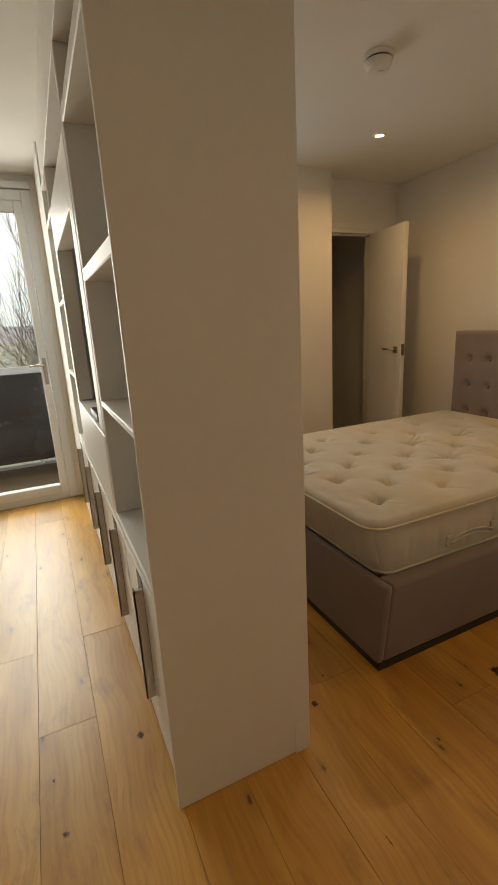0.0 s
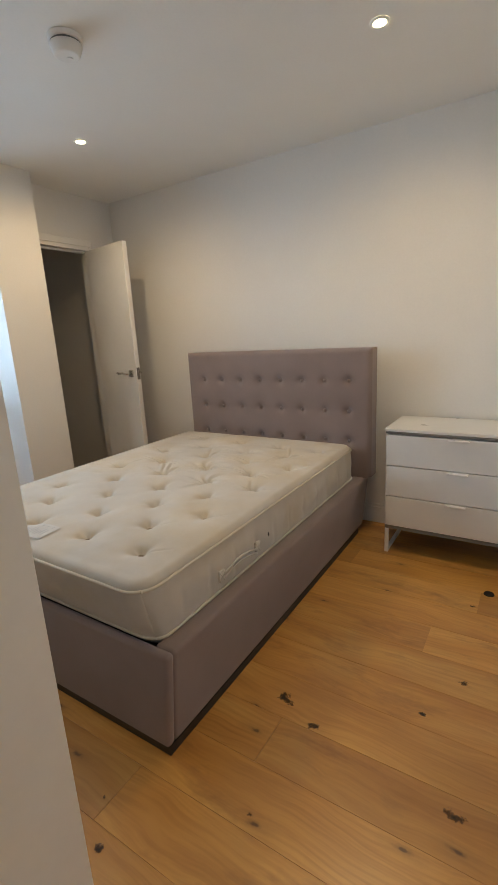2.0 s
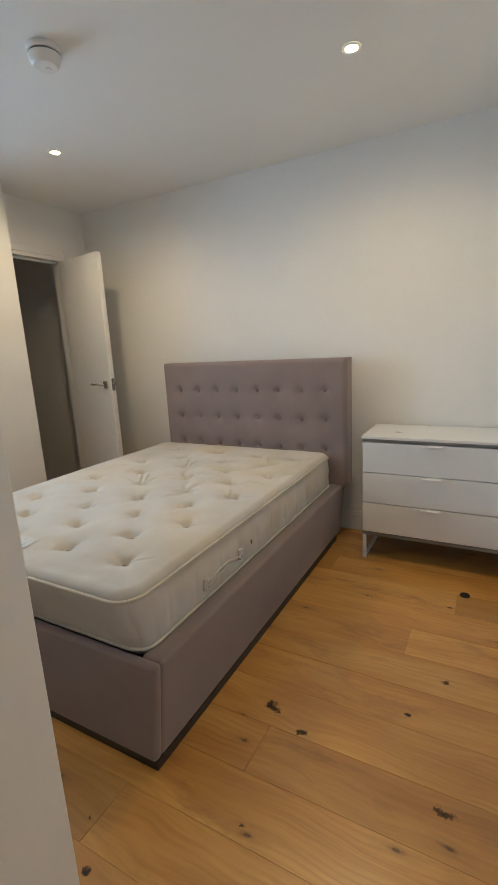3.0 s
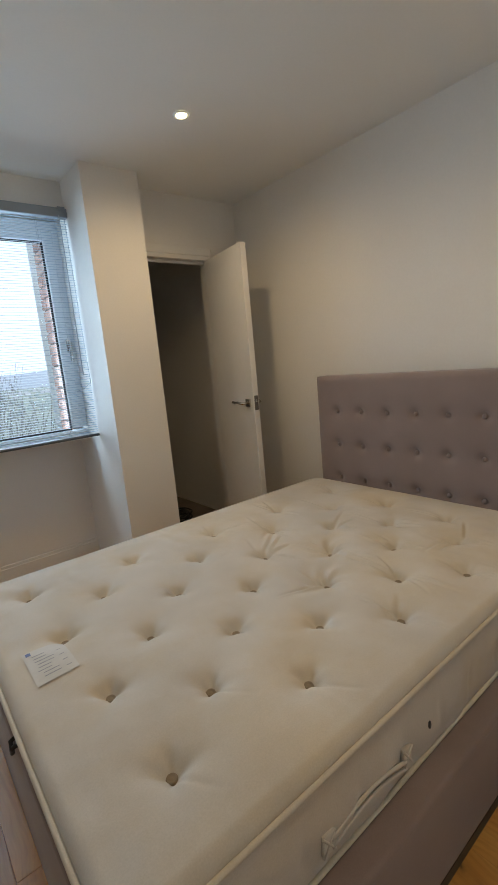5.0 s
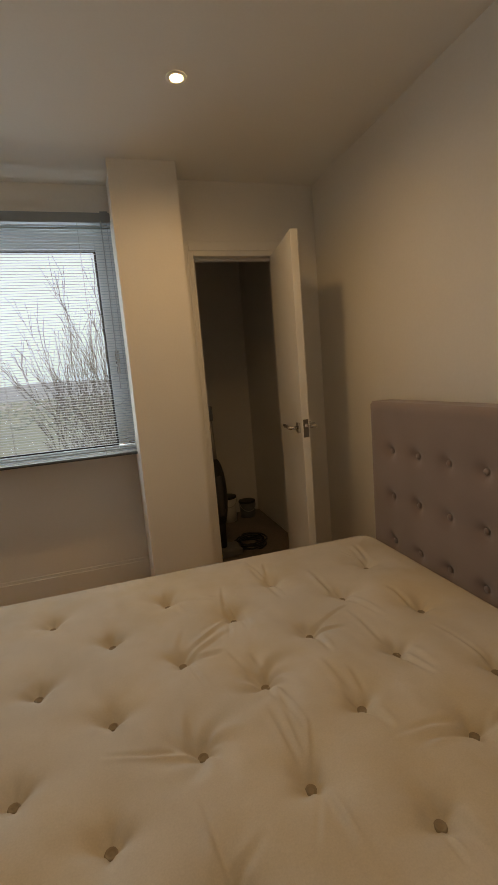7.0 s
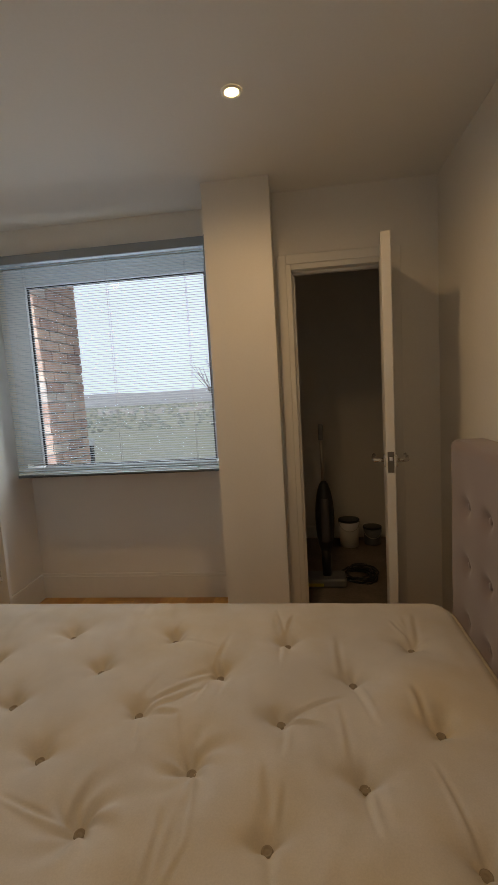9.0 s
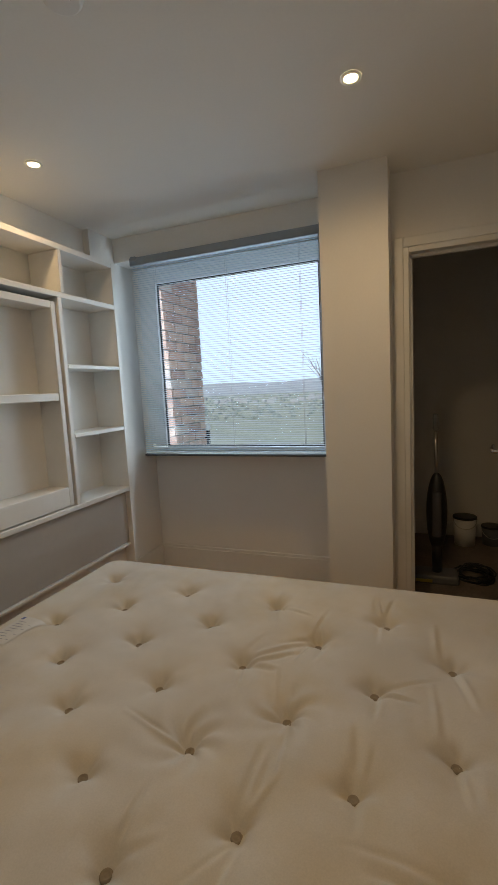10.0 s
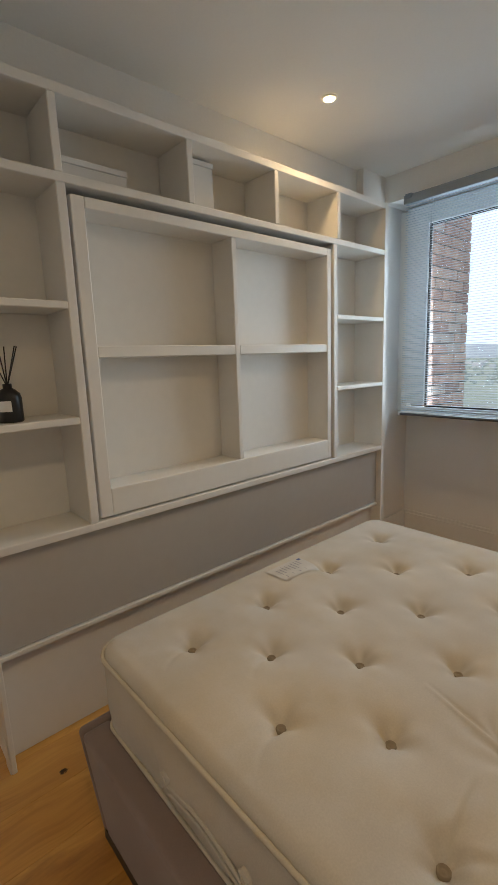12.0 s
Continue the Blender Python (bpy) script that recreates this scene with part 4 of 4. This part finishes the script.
def diffuser():
    x, y, z = 0.52, 1.335, 1.139
    d = thing("reed_diffuser", x, y, z, "black glass reed diffuser bottle with black reeds on the shelf", "reed diffuser")
    b = bmesh.new()
    n = 24
    prof = [(0.001, 0), (0.034, 0), (0.037, 0.004), (0.037, 0.075), (0.033, 0.09), (0.020, 0.102), (0.013, 0.106), (0.013, 0.12), (0.001, 0.12)]
    rings = [[b.verts.new((x + r * math.cos(6.28318 * k / n), y + r * math.sin(6.28318 * k / n), z + h)) for k in range(n)] for r, h in prof]
    for a, c in zip(rings, rings[1:]):
        for k in range(n):
            f = b.faces.new((a[k], a[(k + 1) % n], c[(k + 1) % n], c[k]))
            f.smooth = True
    bottle = part("bottle", b, BLACK, d)
    lab = bmesh.new()
    rows = []
    for h in (0.035, 0.068):
        rows.append([lab.verts.new((x + 0.0378 * math.cos(a), y + 0.0378 * math.sin(a), z + h)) for a in [radians(-75 + 10 * k) for k in range(8)]])
    for k in range(7):
        lab.faces.new((rows[0][k], rows[0][k + 1], rows[1][k + 1], rows[1][k]))
    part("paper_label", lab, LABELM, bottle, "small white paper label")
    for dx, dy in ((0.02, 0.03), (-0.03, 0.012), (0.004, 0.04), (-0.012, -0.04), (0.03, -0.02)):
        r = bmesh.new()
        rod(r, (x - dx * 0.15, y - dy * 0.15, z + 0.09), (x + dx, y + dy, z + 0.235), 0.002, n=6)
        part("reed", r, BLACK, d)


diffuser()


def white_box(x0, x1, y0, y1, z0, z1, label):
    b = thing("storage_box", (x0 + x1) / 2, (y0 + y1) / 2, z0, label, "box")
    part("box_body", B(x0, x1, y0, y1, z0, z1 - 0.02, 0.003), LAQ, b)
    part("box_lid", B(x0 - 0.003, x1 + 0.003, y0 - 0.003, y1 + 0.003, z1 - 0.02, z1, 0.003), LAQ, b)


white_box(0.43, 0.50, 1.562, 1.815, 1.889, 1.978, "low white cardboard box on the top shelf")
white_box(0.43, 0.50, 2.062, 2.205, 1.889, 2.095, "tall white cardboard box on the top shelf")
white_box(0.43, 0.52, 1.23, 1.40, 1.889, 1.98, "white cardboard box at the end of the top shelf")


def television():
    t = thing("television", 0.31, 2.38, 0.936, "black flat screen television in the living room niche", "television")
    part("screen", B(0.325, 0.345, 1.985, 2.785, 1.02, 1.52, 0.004), SCREEN, t)
    part("stand", B(0.285, 0.375, 2.25, 2.52, 0.936, 0.95, 0.003), BLACK, t)
    part("neck", B(0.346, 0.36, 2.34, 2.43, 0.95, 1.06), BLACK, t)


television()
bm = B(0.20, 0.245, 2.12, 2.36, 0.9355, 0.965, 0.004)
tagged(part("media_box", bm, BLACK), "small black plastic media box on the niche shelf", "media box")

# ---- cupboard contents ----


def vacuum():
    x, y = 2.43, 4.12
    v = thing("upright_vacuum", x, y, 0, "dark grey upright stick vacuum cleaner standing in the cupboard", "vacuum cleaner")
    h = bmesh.new()
    box(h, x - 0.14, x + 0.13, y - 0.09, y + 0.08, 0.004, 0.065, 0.018, 3)
    part("floor_head", h, GREYPL, v)
    part("head_strip", B(x - 0.13, x - 0.03, y - 0.094, y - 0.088, 0.02, 0.04), surface("yellow_strip", (0.55, 0.45, 0.05), 0.5), v, "yellow strip on the floor head")
    bd = bmesh.new()
    lo = bmesh.new()
    bmesh.ops.create_uvsphere(lo, u_segments=20, v_segments=14, radius=1)
    for q in lo.verts:
        q.co = Vector((x + q.co.x * 0.065, y + q.co.y * 0.06, 0.47 + q.co.z * 0.27))
    for f in lo.faces:
        f.smooth = True
    join(bd, lo)
    part("body", bd, BLACK, v)
    bn = bmesh.new()
    cyl(bn, x, y - 0.045, 0.32, 0.62, 0.032, 0.028, 18, 0.006)
    part("dust_bin", bn, surface("smoked_plastic", (0.10, 0.10, 0.11), 0.15), v, "paler dust container")
    tb = bmesh.new()
    rod(tb, (x, y, 0.06), (x, y, 0.3), 0.03, 0.036, 12)
    part("neck", tb, BLACK, v)
    tb = bmesh.new()
    rod(tb, (x, y, 0.70), (x - 0.005, y + 0.02, 1.02), 0.014, 0.012, 12)
    part("tube", tb, STEEL, v)
    g = bmesh.new()
    box(g, x - 0.022, x + 0.012, y - 0.005, y + 0.045, 1.01, 1.12, 0.008, 3)
    part("grip", g, GREYPL, v)


vacuum()


def paint_bucket(x, y, r, h, mat, label):
    b = thing("paint_bucket", x, y, 0, label, "bucket")
    s = bmesh.new()
    cyl(s, x, y, 0, h - 0.02, r * 0.9, r, 24)
    part("pail", s, mat, b)
    l = bmesh.new()
    cyl(l, x, y, h - 0.019, h, r * 1.05, r * 1.05, 24, 0.004)
    part("lid", l, BLACK, b)
    w = bmesh.new()
    tube(w, [(x + r * 1.02 * math.cos(a), y - r * 0.9 * abs(math.sin(a)) - 0.01, h - 0.02 - 0.07 * math.sin(a)) for a in [math.pi * k / 10 for k in range(11)]], 0.003, 6)
    part("wire_handle", w, STEEL, b)


paint_bucket(2.66, 4.88, 0.085, 0.24, WHITEPL, "white plastic paint bucket with a dark lid")
paint_bucket(2.86, 4.92, 0.075, 0.16, GREYPL, "dark grey paint tub on the cupboard floor")


def cable_coil():
    c = bmesh.new()
    rnd = random.Random(2)
    pts = []
    for k in range(150):
        a = k * 0.22
        r = 0.085 + 0.02 * math.sin(k * 0.37) + rnd.uniform(-0.006, 0.006)
        pts.append((2.66 + r * math.cos(a) * 1.2, 4.18 + r * math.sin(a), 0.012 + 0.03 * (1 + math.sin(k * 0.13)) + 0.012 * math.sin(a)))
    tube(c, pts, 0.007, 6)
    tagged(part("hose_coil", c, BLACK), "coiled black cable heaped on the cupboard floor", "cable")


cable_coil()

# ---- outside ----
structure("ground", B(-4000, 4000, -600, 4000, -26.2, -26), LAND, "winter fields and woods far below the building, haze mixed into their colour", "ground")


def bare_tree(x, y, z0, height, seed, spread):
    rnd = random.Random(seed)
    t = thing("bare_tree", x, y, z0, "bare winter tree with many thin upright branches", "tree", "bare trees outside")
    trunk, twigs = bmesh.new(), bmesh.new()

    def grow(p, d, length, r, depth):
        segs = 3
        for k in range(segs):
            nd = (d + Vector((rnd.uniform(-1, 1), rnd.uniform(-1, 1), rnd.uniform(-0.3, 0.7))) * 0.13).normalized()
            q = p + nd * length / segs
            r1 = r * (1 - 0.42 / segs)
            rod(trunk if depth < 2 else twigs, p, q, r, r1, 5 if depth < 2 else 3)
            if depth < 5:
                for _ in range(rnd.choice((1, 2)) if k else rnd.choice((0, 1))):
                    a = rnd.uniform(0, 6.283)
                    side = Vector((math.cos(a), math.sin(a), 0))
                    bd = (nd * rnd.uniform(0.7, 1.1) + side * spread * rnd.uniform(0.6, 1.2) + Vector((0, 0, 0.25))).normalized()
                    grow(q, bd, length * rnd.uniform(0.5, 0.72), max(0.011, r1 * 0.6), depth + 1)
            p, d, r = q, nd, r1

    grow(Vector((x, y, z0)), Vector((0, 0, 1)), height * 0.5, height * 0.0055, 0)
    part("trunk", trunk, BARK, t)
    part("crown", twigs, BARK, t, "fine bare twigs")


for k, (x, y, z0, h, wide) in enumerate([(2.2, 30, -22, 26.5, 0.18), (3.6, 21, -24, 23.5, 0.34), (4.8, 23, -24, 25, 0.34), (6.2, 22, -24, 23.5, 0.34), (2.9, 26, -24, 21.5, 0.30)]):
    bare_tree(x, y, z0, h, 41 + k, wide)


def far_town():
    rnd = random.Random(9)
    b = bmesh.new()
    for k in range(170):
        x, y = rnd.uniform(-900, 380), rnd.uniform(760, 1300)
        w, d, h = rnd.uniform(5, 16), rnd.uniform(6, 12), rnd.uniform(4, 8)
        box(b, x, x + w, y, y + d, -26, -26 + h)
    tagged(part("far_town", b, TOWN), "pale houses of a distant town, bluish haze mixed into their colour", "houses", kind="stuff")
    w = bmesh.new()
    for k in range(1500):
        y = rnd.uniform(380, 1900)
        x = rnd.uniform(-0.8, 0.3) * y
        r = rnd.uniform(1.6, 3.6)
        lo = bmesh.new()
        bmesh.ops.create_icosphere(lo, subdivisions=1, radius=1)
        for v in lo.verts:
            v.co = Vector((x + v.co.x * r * rnd.uniform(0.8, 1.3), y + v.co.y * r, -26 + r * 0.6 + v.co.z * r * rnd.uniform(0.7, 1.1)))
        join(w, lo)
    tagged(part("far_woods", w, WOODS), "winter woods in the distance, bluish haze mixed into their colour", "woods", kind="stuff")
    hl = bmesh.new()
    n = 60
    for row in range(2):
        pts0, pts1 = [], []
        for k in range(n + 1):
            x = -2600 + 5200 * k / n
            y = 2100 + 500 * row
            pts0.append(hl.verts.new((x, y, -26)))
            pts1.append(hl.verts.new((x, y + 350, 12 + 40 * row + 26 * noise.noise((x * 0.0016, row * 5, 1)))))
        for k in range(n):
            hl.faces.new((pts0[k], pts0[k + 1], pts1[k + 1], pts1[k]))
    tagged(part("backdrop_hills", hl, HAZE), "hills on the horizon, blue-grey haze painted as their colour", "hills", kind="structure")


# haze is put into these base colours: bluish woods, blue-grey hills
WOODS = surface("hazed_winter_woods", (0.33, 0.40, 0.40), 1.0, vary=0.15, big=0.02, fine=0.3, relief=0)
HAZE = surface("hills_painted_haze", (0.40, 0.45, 0.53), 1.0, vary=0.1, big=0.004, fine=0.02, relief=0)
far_town()
SKYM = glowing("overcast_sky_glow", (0.62, 0.80, 1.0), 0.42)
structure("backdrop_sky", B(-4500, 4500, 3600, 3602, -60, 3000), SKYM, "bright pale overcast sky", "sky")


def brick_pier(name, x_core, x_face, side, y_end, label):
    """A brick reveal outside the window; side is the way its face looks along x."""
    a, b = min(x_core, x_face), max(x_core, x_face)
    core = B(a, b, 3.866, 4.022, 0.935, 2.19)
    box(core, a, b, 4.022, y_end, 0.80, 2.42)
    pier = tagged(part(name, core, MORTAR), label, "brick wall", kind="structure")
    co, le = 0.0715, 0.2145
    rnd = random.Random(5)
    z, row = 0.803, 0
    while z < 2.34:
        start = 3.868 if 0.936 < z < 2.11 else 4.024
        y = 3.868 if row % 2 == 0 else 3.868 - 0.5 * le
        while y < y_end - 0.01:
            a, b = max(y, start), min(y + le - 0.010, y_end + 0.002)
            if b - a > 0.03:
                out = x_face + side * (0.010 + rnd.uniform(0.0, 0.004))
                part("brick", B(min(x_face - side * 0.018, out), max(x_face - side * 0.018, out), a, b, z, z + co - 0.010, 0.0025, 1), BRICK, pier)
            y += le
        z += co
        row += 1


def balcony():
    s = structure("pavement_balcony", B(-2.6, 0.24, 4.12, 5.35, -0.12, -0.02), CONC, "grey concrete balcony floor", "balcony floor")
    r = thing("balustrade", -1.0, 5.28, -0.02, "dark balcony balustrade with a white top rail", "balustrade")
    part("panel", B(-2.6, 0.24, 5.25, 5.28, 0.03, 0.93), surface("dark_tinted_panel", (0.035, 0.035, 0.042), 0.2, vary=0.2), r, "dark tinted panel")
    part("top_rail", B(-2.6, 0.24, 5.22, 5.31, 0.935, 1.0, 0.006), UPVC, r)
    for x in (-2.3, -1.2, -0.1):
        part("post", B(x - 0.02, x + 0.02, 5.282, 5.33, -0.02, 0.935, 0.003), UPVC, r)


balcony()
brick_pier("wall_brick_pier", 0.44, 0.578, 1, 4.49, "red-brown brick pier outside beside the window")
brick_pier("wall_brick_reveal", 1.873, 1.815, -1, 4.06, "red-brown brick reveal outside the window")

structure("floor_cupboard", B(2.2, 3.02, 3.61, 5.08, 0.0005, 0.006), surface("dusty_grey_vinyl", (0.24, 0.20, 0.165), 0.7, vary=0.25, big=4), "dusty dark vinyl floor of the cupboard", "floor")

# ---- floor boards ----
sub = structure("floor", B(-2.6, 3.14, -1.7, 5.2, -0.14, -0.014), GAP, "wide knotty oak floor boards running towards the window", "floor")
PW, PX = 0.1845, 0.008
rnd = random.Random(21)
shapes = {}


def plank(x, y0, y1):
    ln = round(y1 - y0, 2)
    if ln not in shapes:
        b = B(-PW / 2 + 0.0003, PW / 2 - 0.0003, 0, ln - 0.0006, -0.0135, 0.0, 0.0008, 1)
        for v in b.verts:
            v.co *= U
        d = bpy.data.meshes.new("plank")
        b.to_mesh(d)
        b.free()
        d.materials.append(OAK)
        shapes[ln] = d
    o = new("plank", shapes[ln])
    o.parent = sub
    o.location = Vector((x * U, y0 * U, rnd.uniform(-0.0006, 0))) - WORLD_AT[sub]


JOINTS = {4: 1.377, 6: 1.08, 10: 0.736, 12: 0.578, 13: 1.235, -1: 1.62}
for i in range(-14, 17):
    x = PX + (i + 0.5) * PW
    y = JOINTS.get(i, rnd.uniform(1.55, 2.15))
    cuts = [y]
    while cuts[0] > -1.7:
        cuts.insert(0, cuts[0] - rnd.choice((1.8, 1.9, 2.1)))
    while cuts[-1] < 5.1:
        cuts.append(cuts[-1] + rnd.choice((1.8, 1.9, 2.1)))
    far = 5.1 if x > 2.1 else 4.1
    for a, b in zip(cuts, cuts[1:]):
        a, b = max(a, -1.7), min(b, far)
        if x > 1.27 and a < 0.2:
            a = 0.2
        if b - a > 0.05:
            plank(x, a, b)

# ---- the large knots in the boards ----


def floor_knot(x, y, wide, length):
    b = bmesh.new()
    ring = [b.verts.new((x + wide * math.cos(6.28318 * k / 20), y + length * math.sin(6.28318 * k / 20), 0.0006)) for k in range(20)]
    b.faces.new(ring)
    part("knot", b, KNOT, sub, "dark ragged knot in the oak")


for x, y, wide, length in ((1.375, 1.10, 0.060, 0.13), (1.32, 0.97, 0.045, 0.09), (1.241, 0.53, 0.045, 0.10), (0.708, 1.309, 0.04, 0.05), (0.974, 1.007, 0.022, 0.03), (1.539, 0.672, 0.026, 0.04),
                           (1.752, 0.574, 0.04, 0.055), (0.804, 1.399, 0.025, 0.04), (2.27, 0.60, 0.025, 0.05), (0.133, 1.474, 0.035, 0.05), (-0.116, 1.259, 0.03, 0.025), (-0.138, 1.433, 0.02, 0.03), (0.638, 0.856, 0.012, 0.04)):
    floor_knot(x, y, wide, length)
